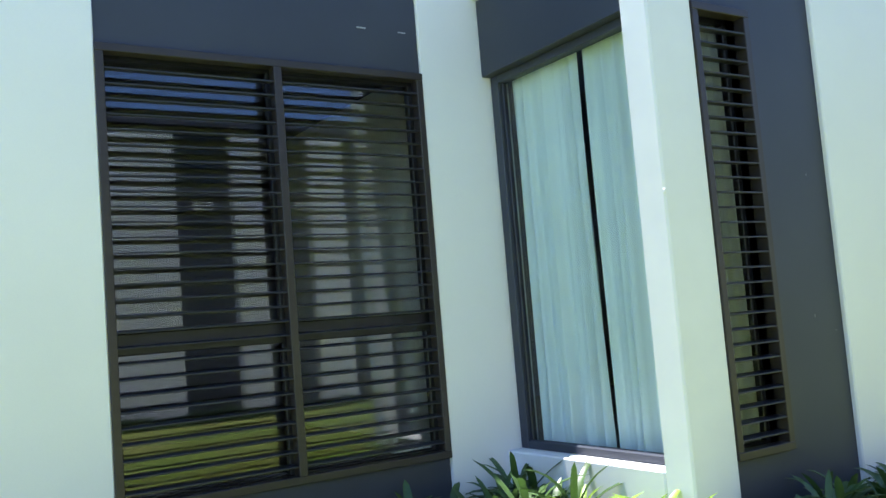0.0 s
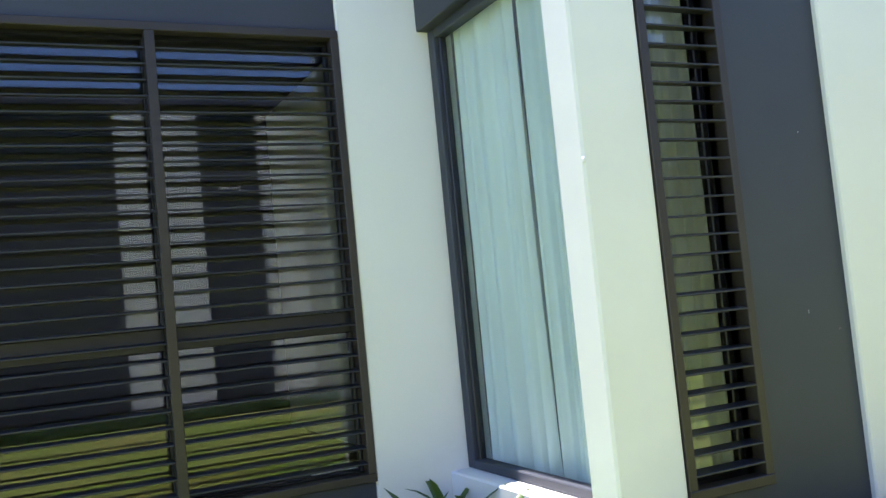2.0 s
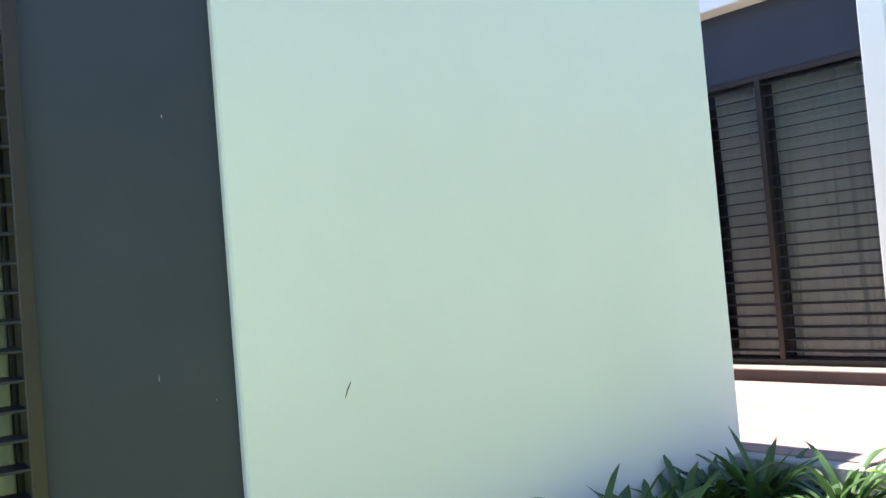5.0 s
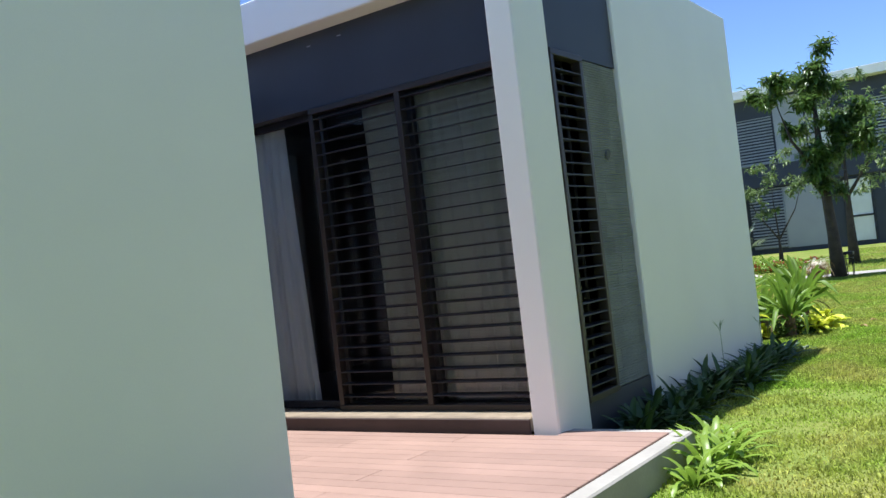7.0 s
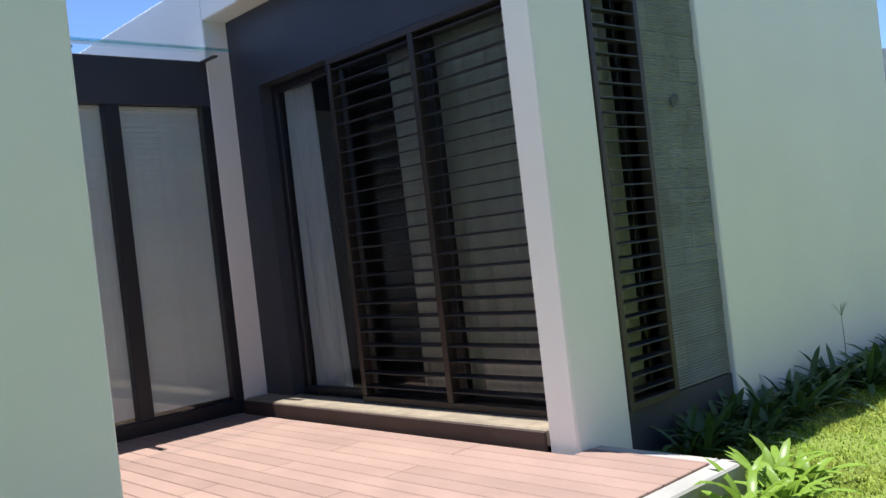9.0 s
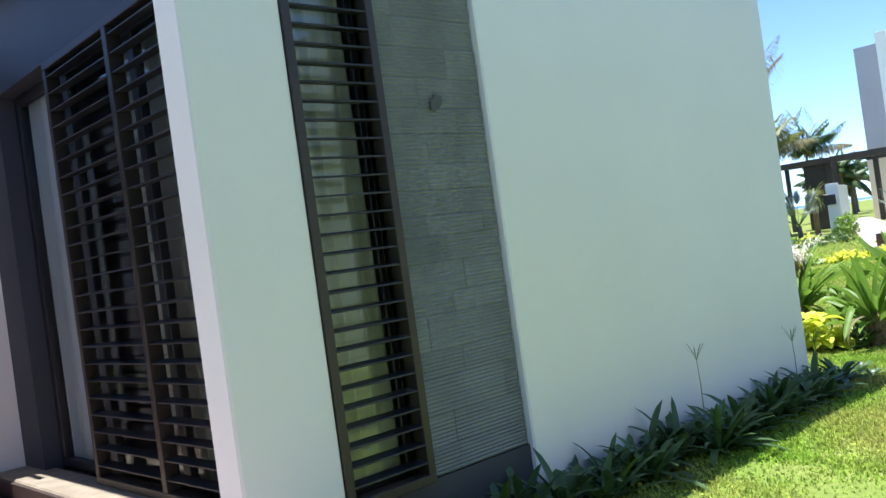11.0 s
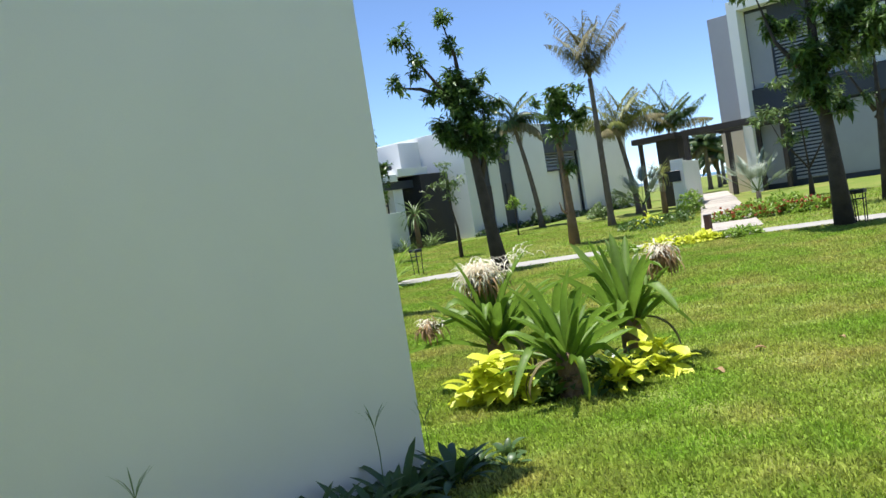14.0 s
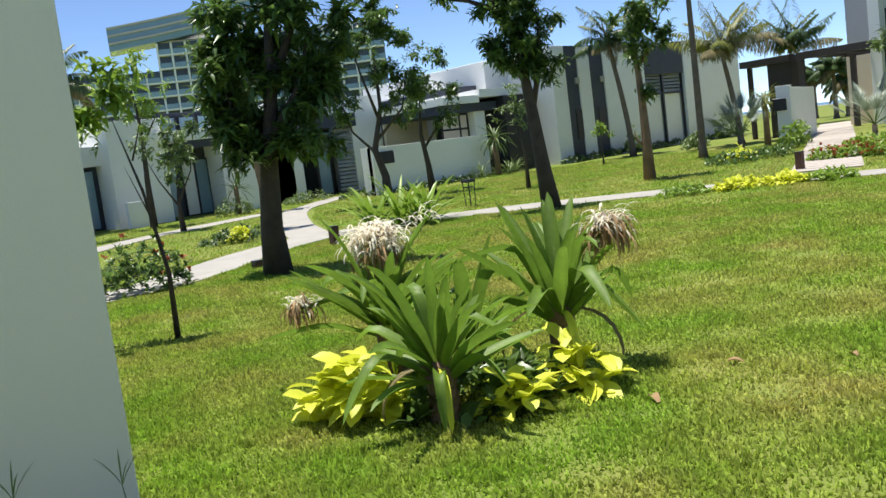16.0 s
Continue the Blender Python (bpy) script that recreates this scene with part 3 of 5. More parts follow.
while bx < DX1 - 0.02:
    wide = min(0.135, DX1 - bx)
    y = DY0
    lengths = [1.5, 2.2, 3.0] if int(bx * 100) % 2 else [2.4, 2.0, 3.0]
    for ln in lengths:
        y1 = min(y + ln, PY)
        if bx > -0.012 - wide and y1 > 0.0:
            y1 = min(y1, -0.003) if y < 0 and bx > -wide else y1
            if y >= 0 and bx + wide > -0.012:
                break
        if y1 - y > 0.05:
            part("plank", box(bx, bx + wide - 0.007, y, y1 - 0.004, 0.09, 0.12, 0.004), DECKM, deck)
        y = y1
        if y >= PY - 0.01:
            break
    bx += 0.135


# ---- plants ----
def gz(x, y):
    return float(ground_z(np.float64(x), np.float64(y)))


def strap_plant(x, y, leaves, length, width, material, label, category, name="strap_plant", z=None, low=0.7, high=1.45, droop=1.1, group="", trunk=0.0, trunk_r=0.05, steps=6, fold=0.35, thing_ob=None):
    """A rosette of long arching leaves, on a short stem if trunk is given."""
    base = gz(x, y) - 0.02 if z is None else z
    t = thing_ob or thing(name, label, category, (x, y, base), group)
    lv = Leaves()
    for i in range(leaves):
        u = i / leaves
        yaw = i * 2.4 + RNG.uniform(-0.4, 0.4)
        lv.blade((0.02 * math.cos(yaw), 0.02 * math.sin(yaw), trunk * RNG.uniform(0.85, 1.0) + 0.01), yaw, low + (high - low) * u + RNG.uniform(-0.15, 0.15), length * RNG.uniform(0.65, 1.1), width * RNG.uniform(0.75, 1.1), droop * RNG.uniform(0.5, 1.4), steps, fold, belly=0.4)
    lv.build_each("leaf", material, t)
    if trunk:
        part("stem", tube([(0, 0, 0), (0.01, 0, trunk * 0.5), (0, 0.01, trunk)], [trunk_r * 1.3, trunk_r * 1.1, trunk_r], 10), BARK_PALE if material is not LEAF_LILY else LEAF_DARK, t, smooth=True)
    return t


def wall_plants(x0, x1, y0, y1, number, group, tall=0.28, material=None):
    for i in range(number):
        x = x0 + (x1 - x0) * (i + RNG.uniform(0.1, 0.9)) / number
        y = RNG.uniform(y0, y1)
        strap_plant(x, y, int(RNG.integers(8, 14)), tall * RNG.uniform(0.7, 1.5), 0.056, material or LEAF_DARK, ("bright green" if material else "dark green") + " strap-leaved lily " + ("beside the deck kerb" if "kerb" in group else "at the foot of the wall"), "plant", "strap_plant", low=0.45, high=1.5, droop=1.5 if material else 1.05, group=group, steps=6)


def limb_tree(x, y, trunk, limbs, tufts, leaf, leaf_len, leaf_w, label, category="tree", bark=None, per=60, group="", r0=0.13, low=-0.9, high=0.9, droop=1.0, straight=0.6):
    """A tree: trunk points, limb polylines, and leaf tufts (centre, reach, share)."""
    t = thing("tree", label, category, (x, y, gz(x, y) - 0.05), group)
    k = len(trunk)
    tx, ty, tz = trunk[-1]

    def upright(p):
        return (p[0] - straight * tx * p[2] / tz, p[1] - straight * ty * p[2] / tz, p[2])

    trunk, limbs, tufts = [upright(p) for p in trunk], [[upright(p) for p in pts] for pts in limbs], [(upright(c), reach, share) for c, reach, share in tufts]
    part("trunk", tube(trunk, [r0 * (1.25 if i == 0 else 1 - 0.85 * (i / (k - 1)) ** 1.5) for i in range(k)], 10), bark or BARK, t, smooth=True)
    for pts in limbs:
        n = len(pts)
        part("limb", tube(pts, [r0 * 0.42 * (1 - 0.88 * i / (n - 1)) for i in range(n)], 6), bark or BARK, t, smooth=True)
    lv = Leaves()
    for c, reach, share in tufts:
        # many small sprays within the tuft leave gaps between them
        sprays = max(4, int(per * share / 7))
        # the tuft breaks into a few uneven clumps
        clumps = [RNG.normal(0, 0.62, 3) * reach for _ in range(6)]
        for _ in range(sprays):
            o = clumps[int(RNG.integers(0, 6))] + RNG.normal(0, 0.24, 3) * np.array([reach, reach, reach * 0.8])
            lv.tuft(np.array(c) + o, 0.10, int(RNG.integers(10, 18)), leaf_len, leaf_w * 1.15, droop, low, high, 2)
    lv.build("crown", leaf, t)
    return t


def coconut_palm(x, y, height, lean, fronds, length, label, leaf=None, group="coconut palms", r=0.12, seed=0, dry=0.2, top_rise=1.4, drop=1.9, bend=(1.0, 1.8), blade_w=0.045):
    rng = np.random.default_rng(seed)
    t = thing("palm_tree", label, "palm", (x, y, gz(x, y) - 0.05), group)
    pts = [(lean[0] * (u ** 1.5), lean[1] * (u ** 1.5), height * u) for u in np.linspace(0, 1, 14)]
    part("trunk", tube(pts, [r * (1.5 if i == 0 else 1.05 - 0.4 * i / 13) * (1 + 0.05 * (i % 2)) for i in range(14)], 10), PALM_BARK, t, smooth=True)
    top = np.array(pts[-1])
    for i in range(fronds):
        yaw = i * 2.4 + rng.uniform(-0.3, 0.3)
        rise = top_rise - drop * (i / fronds) + rng.uniform(-0.15, 0.15)
        ln = length * rng.uniform(0.8, 1.1)
        arch = rng.uniform(*bend)
        lv = Leaves()
        n = 44
        ang = rise - arch * np.linspace(0, 1, n)
        step = ln / n
        px, pz = np.cumsum(np.cos(ang) * step), np.cumsum(np.sin(ang) * step)
        spine = [top + np.array([math.cos(yaw) * a, math.sin(yaw) * a, b]) for a, b in zip(px, pz)]
        for j in range(2, n):
            u = j / n
            size = ln * 0.34 * math.sin(math.pi * min(0.97, 0.25 + 0.72 * u)) * rng.uniform(0.85, 1.1)
            for s in (-1, 1):
                lv.blade(spine[j], yaw + s * (1.25 - 0.55 * u), ang[j] * 0.6 - 0.35 + rng.uniform(-0.25, 0.2), size, blade_w, 1.5, 3, 0.1)
        kind = LEAF_DRY if i > fronds * (1 - dry) else (leaf or LEAF_PALM)
        f = lv.build("frond", kind, t)
        part("rib", tube([tuple(p) for p in spine[::9]], [0.02, 0.016, 0.012, 0.008, 0.005], 5), LEAF_DRY, f)
    return t


def fan_palm(x, y, leaves, size, label, stem=0.2):
    t = thing("fan_palm", label, "palm", (x, y, gz(x, y) - 0.03), "fan palms")
    part("stem", tube([(0, 0, 0), (0, 0, stem)], [0.1, 0.08], 8), PALM_BARK, t, smooth=True)
    for i in range(leaves):
        yaw, rise = i * 2.4, RNG.uniform(0.35, 1.3)
        reach = size * RNG.uniform(0.45, 0.65)
        hub = np.array([math.cos(yaw) * math.cos(rise) * reach, math.sin(yaw) * math.cos(rise) * reach, stem + math.sin(rise) * reach])
        lv = Leaves()
        for j in range(18):
            a = (j / 17 - 0.5) * 3.6
            lv.blade(hub, yaw + a * 0.75, rise + 0.5 * math.cos(a) - 0.35, size * 0.48 * (0.75 + 0.25 * math.cos(a)), 0.05, 0.35, 2, 0.3)
        leaf = lv.build("leaf", LEAF_SILVER, t)
        part("stalk", tube([(0, 0, stem), tuple(hub)], [0.014, 0.01], 5), LEAF_LIGHT, leaf)
    return t


def shrub(x, y, sx, sy, h, number, leaf, leaf_len, leaf_w, label, category="shrub", group="", dots=None, dot_count=0, dot_label="", low=-0.2, high=1.3, name="shrub", z=None, split=False):
    """A low bush of leaf sprays filling an uneven mound; dots are flowers of another material."""
    t = thing(name, label, category, (x, y, gz(x, y) - 0.02 if z is None else z), group)
    lv, fl = Leaves(), Leaves()
    for k, (store, n) in enumerate(((lv, number), (fl, dot_count))):
        for _ in range(n):
            a, r = RNG.uniform(0, math.tau), math.sqrt(RNG.uniform(0, 1))
            dome = h * (1 - 0.75 * r ** 3) * RNG.uniform(0.75, 1.1)
            p = np.array([math.cos(a) * r * sx, math.sin(a) * r * sy, dome * (RNG.uniform(0.25, 1) if k == 0 else RNG.uniform(0.9, 1.1))])
            if k == 0:
                store.tuft(p, 0.03, 5, leaf_len, leaf_w, 0.9, low, high, 5 if split else 2)
            else:
                store.tuft(p, 0.02, 5, leaf_len * 0.6, leaf_w * 1.2, 0.6, 0.2, 1.4, 2)
    if split:
        lv.build_each("leaf", leaf, t)
    else:
        lv.build("foliage", leaf, t)
    if dots:
        fl.build("blossom", dots, t, dot_label)
    return t


def flower_head(parent, centre, size, petals, fresh, hang=0):
    """An umbel of curling thread petals, with withered ones hanging below."""
    lv = Leaves()
    for i in range(petals):
        yaw = RNG.uniform(0, math.tau)
        lv.blade(np.array(centre) + RNG.normal(0, size * 0.3, 3) * np.array([1, 1, 0.6]), yaw, RNG.uniform(0.1, 1.4), size * RNG.uniform(0.4, 0.8), 0.013, 2.1, 5, 0.3, tip=0.2)
    lv.build("flower", fresh, parent, "cream spider flower head")
    if hang:
        lv = Leaves()
        for i in range(hang):
            yaw = RNG.uniform(0, math.tau)
            lv.blade(np.array(centre) + RNG.normal(0, size * 0.2, 3) - np.array([0, 0, size * 0.1]), yaw, RNG.uniform(-0.3, 0.2), size * RNG.uniform(0.7, 1.4), 0.014, 1.9, 4, 0.5, tip=0.3)
        lv.build("withered_flower", WITHER, parent, "withered brown petals hanging")


def crinum(x, y, stem, leaves, length, width, label, heads=(), lean=(0, 0), upright=0.0):
    """A giant crinum lily: thick pale stem, wide arching leaves, spent leaves hanging, flower stalks."""
    t = thing("crinum_lily", label, "plant", (x, y, gz(x, y) - 0.03), "crinum lilies")
    pts = [(lean[0] * u, lean[1] * u, stem * u) for u in np.linspace(0, 1, 6)]
    part("stem", tube(pts, [0.10, 0.092, 0.086, 0.084, 0.088, 0.07], 12), BARK_PALE, t, "pale stem with dry leaf scars", True)
    top = np.array(pts[-1])
    for i in range(leaves):
        u = i / leaves
        yaw = i * 2.4 + RNG.uniform(-0.35, 0.35)
        lv = Leaves()
        rise = 0.28 + 0.55 * upright + (1.05 - 0.55 * upright) * u ** 0.9 + RNG.uniform(-0.18, 0.18)
        bent = RNG.uniform() < 0.24
        lv.blade(top + np.array([math.cos(yaw), math.sin(yaw), 0]) * 0.04 - np.array([0, 0, 0.14 * (1 - u)]), yaw, rise, length * RNG.uniform(0.6, 1.08), width * RNG.uniform(0.75, 1.15), RNG.uniform(-0.15, 0.5), 10, 0.8, tip=0.0, belly=0.3, twist=RNG.uniform(-0.7, 0.7), kink=RNG.uniform(0.9, 1.9) if bent else RNG.uniform(0, 0.3), kink_at=RNG.uniform(0.35, 0.75))
        lv.build("leaf", LEAF_LILY, t)
    for i in range(3):
        lv = Leaves()
        lv.blade(top - np.array([0, 0, 0.06]), RNG.uniform(0, math.tau) if i else -2.2, 0.35, length * 0.7, width * 0.55, 2.3, 8, 0.6)
        lv.build("dry_leaf", LEAF_DRY if i else LEAF_LIME, t, "spent leaf hanging down")
    for hx, hy, hz, size, n, hang in heads:
        part("flower_stalk", tube([tuple(top), tuple((top + np.array([hx, hy, hz])) / 2 + np.array([0, 0, 0.1])), (hx, hy, hz - 0.03)], [0.02, 0.018, 0.014], 7), LEAF_BRIGHT, t, smooth=True)
        flower_head(t, (hx, hy, hz), size, n, PETAL, hang)
    return t


# lily bed on the lawn
crinum(7.02, 0.10, 0.38, 34, 0.74, 0.082, "large green crinum lily with arching leaves on the lawn")
crinum(7.42, 1.05, 0.46, 32, 0.80, 0.085, "tall crinum lily with cream flower heads", heads=((0.05, 0.1, 0.95, 0.225, 760, 120), (0.3, -0.12, 1.06, 0.18, 26, 0), (-0.42, 0.35, 0.62, 0.13, 60, 70)), upright=0.3)
crinum(8.06, 0.14, 0.46, 30, 0.86, 0.092, "tall crinum lily with withered flower heads", heads=((0.28, -0.22, 0.92, 0.19, 130, 150),), upright=0.65)
crinum(7.75, 0.65, 0.32, 14, 0.72, 0.11, "crinum lily half hidden behind the others")
for k, (sx, sy, rx, ry, n) in enumerate(((6.84, 0.66, 0.25, 0.26, 34), (7.30, -0.20, 0.10, 0.10, 8), (7.78, -0.20, 0.20, 0.16, 13))):
    shrub(sx, sy, rx, ry, 0.36 if k == 0 else 0.29, n, LEAF_LIME, 0.22, 0.095, "lime yellow broad-leaved bedding plant under the lilies", "plant", "lime bedding plants", name="bedding_plant", low=0.0, high=1.0, split=True)
shrub(7.38, 0.16, 0.55, 0.42, 0.22, 70, LEAF_MANGO, 0.16, 0.07, "green broad-leaved ground cover under the lilies", "plant", name="ground_cover")

# strap lilies along the walls
wall_plants(2.0, 4.9, -0.42, -0.08, 56, "lilies along the white wall")
wall_plants(5.4, 5.75, -0.45, -0.1, 3, "lilies along the white wall", 0.16)
wall_plants(4.9, 5.3, -0.35, -0.08, 6, "lilies along the white wall", 0.22)
wall_plants(0.8, 1.98, -0.42, -0.06, 24, "lilies along the plinth", 0.26)
wall_plants(-4.3, -2.85, -0.42, -0.08, 26, "lilies by the deck corner", 0.34)
wall_plants(-3.3, -2.85, -0.9, -0.1, 14, "lilies by the deck corner", 0.36)
wall_plants(-2.9, -1.7, -1.3, -0.98, 16, "bright lilies by the kerb", 0.30, LEAF_BRIGHT)
wall_plants(-0.45, 0.3, -1.2, -1.0, 8, "bright lilies by the kerb", 0.30, LEAF_BRIGHT)
wall_plants(0.3, 0.65, -1.1, -0.8, 4, "bright lilies by the kerb", 0.26, LEAF_BRIGHT)
wall_plants(-7.2, -4.6, -0.4, -0.08, 20, "lilies along the charcoal wall", 0.22)
wall_plants(-8.05, -7.5, 0.75, 1.45, 12, "lilies in the recess", 0.40)
wall_plants(-8.0, -7.45, -0.1, 0.7, 14, "bright lilies at the column", 0.27, LEAF_BRIGHT)
wall_plants(-10.2, -8.0, 1.2, 1.55, 18, "lilies under the louvres", 0.26)
wall_plants(-10.2, -8.2, 0.5, 1.1, 14, "bright lilies under the louvres", 0.22, LEAF_BRIGHT)
for gx, gy, gh in ((3.46, -0.10, 0.52), (4.82, -0.12, 0.42), (5.2, -0.12, 0.34)):
    t = thing("grass_stalk", "thin seeding grass stalk against the wall", "grass", (gx, gy, gz(gx, gy)), "grass stalks")
    part("stalk", tube([(0, 0, 0), (0.01, 0, gh * 0.7), (0.0, 0, gh)], [0.004, 0.003, 0.002], 5), LEAF_LIGHT, t)
    lv = Leaves()
    for i in range(6):
        lv.blade((0, 0, gh), i * 1.2, 1.1, 0.16, 0.007, 0.6, 3, 0.2)
    lv.build("seed_head", LEAF_LIGHT, t)

# trees, nearest first
def S(r, h, d=0.0):
    """A point r across, h up and d deep, as the lawn's diagonal runs."""
    return (0.70 * r + 0.71 * d, -0.71 * r + 0.70 * d, h)


M = "dark leafy mango tree on the lawn"
limb_tree(10.75, 8.15, [(0, 0, 0), S(0.0, 0.8), S(0.1, 1.7), S(0.3, 2.8), S(0.45, 4.6)],
          [[S(0.1, 1.7), S(-0.3, 2.4), S(-0.5, 3.2, 0.2)], [S(0.15, 2.0), S(0.7, 2.7, -0.2), S(1.0, 3.6)], [S(0.3, 2.8), S(0.9, 4.0), S(1.3, 5.0)], [S(0.2, 2.3), S(0.1, 3.3, 0.5), S(-0.1, 4.2, 0.6)]],
          [(S(0.3, 3.1), 0.50, 3.0), (S(-0.45, 2.8, 0.1), 0.32, 1.8), (S(-0.35, 2.3), 0.30, 1.4), (S(-0.2, 1.95, -0.1), 0.25, 0.9), (S(0.95, 3.2), 0.42, 2.2), (S(0.75, 2.5), 0.38, 1.8), (S(1.1, 2.65), 0.22, 0.8), (S(0.4, 2.3, 0.2), 0.35, 1.4), (S(-0.3, 3.8, 0.3), 0.42, 2.0), (S(0.5, 4.0), 0.5, 2.6), (S(1.1, 4.2), 0.36, 1.6), (S(0.4, 5.1), 0.45, 2.2), (S(0.9, 4.9), 0.36, 1.5), (S(1.4, 5.1), 0.26, 0.8), (S(0.55, 1.95), 0.22, 0.6), (S(0.2, 5.6), 0.3, 1.0)], LEAF_MANGO, 0.30, 0.062, M, per=185, r0=0.19, straight=0)
limb_tree(17.5, 8.6, [(0, 0, 0), S(-0.1, 1.0), S(-0.2, 2.2), S(-0.3, 3.2), S(-0.3, 4.4)],
          [[S(-0.25, 3.2), S(-0.6, 4.1), S(-1.1, 4.9), S(-1.45, 5.5)], [S(-0.3, 4.2), S(-0.32, 5.0), S(-0.5, 5.8)], [S(-0.15, 2.2), S(0.08, 3.0), S(0.12, 4.0)], [S(-0.6, 4.1), S(-1.2, 4.4), S(-1.75, 4.5)], [S(-0.2, 2.6), S(-0.6, 3.2, 0.2), S(-0.85, 3.6, 0.2)]],
          [(S(-0.28, 4.45), 0.24, 1.5), (S(-0.83, 3.5), 0.24, 1.2), (S(-0.6, 3.3), 0.22, 1.1), (S(0.12, 4.1), 0.24, 1.4), (S(0.07, 3.4), 0.26, 1.5), (S(-0.35, 3.85), 0.30, 1.8), (S(-0.65, 4.2), 0.2, 0.9), (S(0.13, 2.9), 0.22, 1.1), (S(-0.3, 2.9), 0.24, 1.2), (S(-0.2, 3.3, 0.2), 0.3, 1.4),
           (S(-1.47, 5.6), 0.14, 0.35), (S(-1.75, 4.5), 0.16, 0.35), (S(-1.22, 5.1), 0.15, 0.3), (S(-0.5, 5.85), 0.16, 0.45), (S(-0.36, 5.2), 0.16, 0.4), (S(-1.1, 4.1), 0.12, 0.2), (S(-1.3, 4.75), 0.12, 0.2)], LEAF_MANGO, 0.20, 0.048, "leaning mango tree with a sparse top", per=230, r0=0.17, straight=0)
limb_tree(19.8, 17.0, [(0, 0, 0), (0.05, 0, 0.9), (-0.1, 0.1, 1.7), (0.2, -0.1, 2.9), (0.2, -0.2, 4.6)], [[(0.0, 0.05, 1.5), (-0.5, 0.5, 2.3), (-0.7, 0.6, 3.4)], [(0, 0, 2.0), (0.6, -0.6, 2.8), (0.8, -0.8, 3.8)], [(0.1, -0.05, 2.6), (-0.1, 0.2, 4.0), (-0.2, 0.3, 5.0)]],
          [((0.2, -0.2, 5.4), 0.5, 2.2), ((-0.3, 0.4, 4.9), 0.55, 2.2), ((0.6, -0.6, 4.6), 0.5, 2), ((-0.7, 0.7, 3.9), 0.5, 1.8), ((0.1, 0, 4.0), 0.55, 2), ((0.9, -0.9, 3.6), 0.45, 1.6), ((-0.6, 0.5, 3.0), 0.4, 1.0), ((0.5, -0.4, 2.9), 0.4, 1.0), ((0.3, -0.1, 5.9), 0.3, 0.8)], LEAF_MANGO, 0.2, 0.06, "dark open-crowned garden tree before the wall", bark=BARK, per=230, r0=0.13)
limb_tree(22.4, 18.0, [(0, 0, 0), (-0.05, 0.05, 1.0), (-0.2, 0.1, 2.0), (-0.1, 0.1, 3.2)], [[(-0.1, 0.05, 1.6), (0.5, -0.4, 2.6), (0.6, -0.6, 3.2)]], [((-0.1, 0.1, 3.7), 0.5, 1.5), ((0.5, -0.5, 3.2), 0.45, 1.2), ((-0.4, 0.3, 3.0), 0.4, 1.0), ((0.2, -0.1, 4.3), 0.4, 1.0), ((0.5, -0.4, 2.4), 0.3, 0.6)], LEAF_MANGO, 0.2, 0.06, "slender dark garden tree before the wall", per=190, r0=0.11)
limb_tree(15.2, 16.1, [(0, 0, 0), (-0.05, 0.05, 1.2), (-0.25, 0.2, 2.4), (-0.35, 0.3, 3.4)], [[(-0.25, 0.2, 2.4), (-0.7, 0.7, 3.2)]], [((-0.4, 0.3, 3.6), 0.5, 1.5), ((-0.8, 0.8, 3.2), 0.45, 1.3), ((-0.2, 0.1, 4.3), 0.4, 1.0)], LEAF_MANGO, 0.2, 0.06, "brown-trunked garden tree by the side path", bark=BARK_PALE, per=190, r0=0.13)
limb_tree(23.0, 10.1, [(0, 0, 0), (-0.05, 0.05, 1.0), (-0.1, 0.15, 2.2), (-0.15, 0.3, 3.4), (-0.3, 0.5, 4.3)], [[(-0.05, 0.05, 0.9), (-0.25, 0.2, 1.1), (-0.3, 0.25, 1.35)], [(-0.1, 0.2, 3.0), (0.3, -0.1, 3.6)]],
          [((-0.3, 0.5, 4.5), 0.45, 2), ((-0.05, 0.3, 3.9), 0.4, 1.6), ((0.35, -0.1, 3.7), 0.3, 1.1), ((-0.2, 0.2, 3.3), 0.3, 0.9), ((0.0, 0.0, 2.2), 0.2, 0.5)], LEAF_MANGO, 0.26, 0.06, "young mango tree with a brown trunk and tufted crown", bark=BARK_PALE, per=150, r0=0.14)
limb_tree(20.2, 1.95, [(0, 0, 0), (-0.05, 0.05, 1.2), (-0.1, 0.15, 2.6), (-0.1, 0.2, 4.2), (-0.05, 0.25, 5.6)],
          [[(-0.1, 0.15, 2.8), (-0.5, 0.8, 3.9), (-0.6, 1.1, 5.0)], [(-0.1, 0.2, 3.0), (0.3, -0.5, 3.8), (0.4, -0.7, 4.2)], [(-0.1, 0.15, 2.3), (-0.4, 0.5, 2.9)]],
          [((-0.05, 0.25, 5.9), 0.4, 2.4), ((-0.6, 1.1, 5.4), 0.4, 2.2), ((-0.35, 0.5, 4.4), 0.4, 2.2), ((0.3, -0.5, 4.2), 0.42, 2.2), ((0.0, 0.1, 5.2), 0.5, 1.8), ((-0.3, 0.3, 3.4), 0.4, 1.5), ((0.1, -0.3, 3.5), 0.4, 1.2), ((0.25, -0.6, 3.9), 0.45, 1.6), ((-0.1, 0.1, 2.9), 0.3, 0.9)], LEAF_MANGO, 0.28, 0.06, "tall mango tree with tufted dark foliage", per=230, r0=0.17)
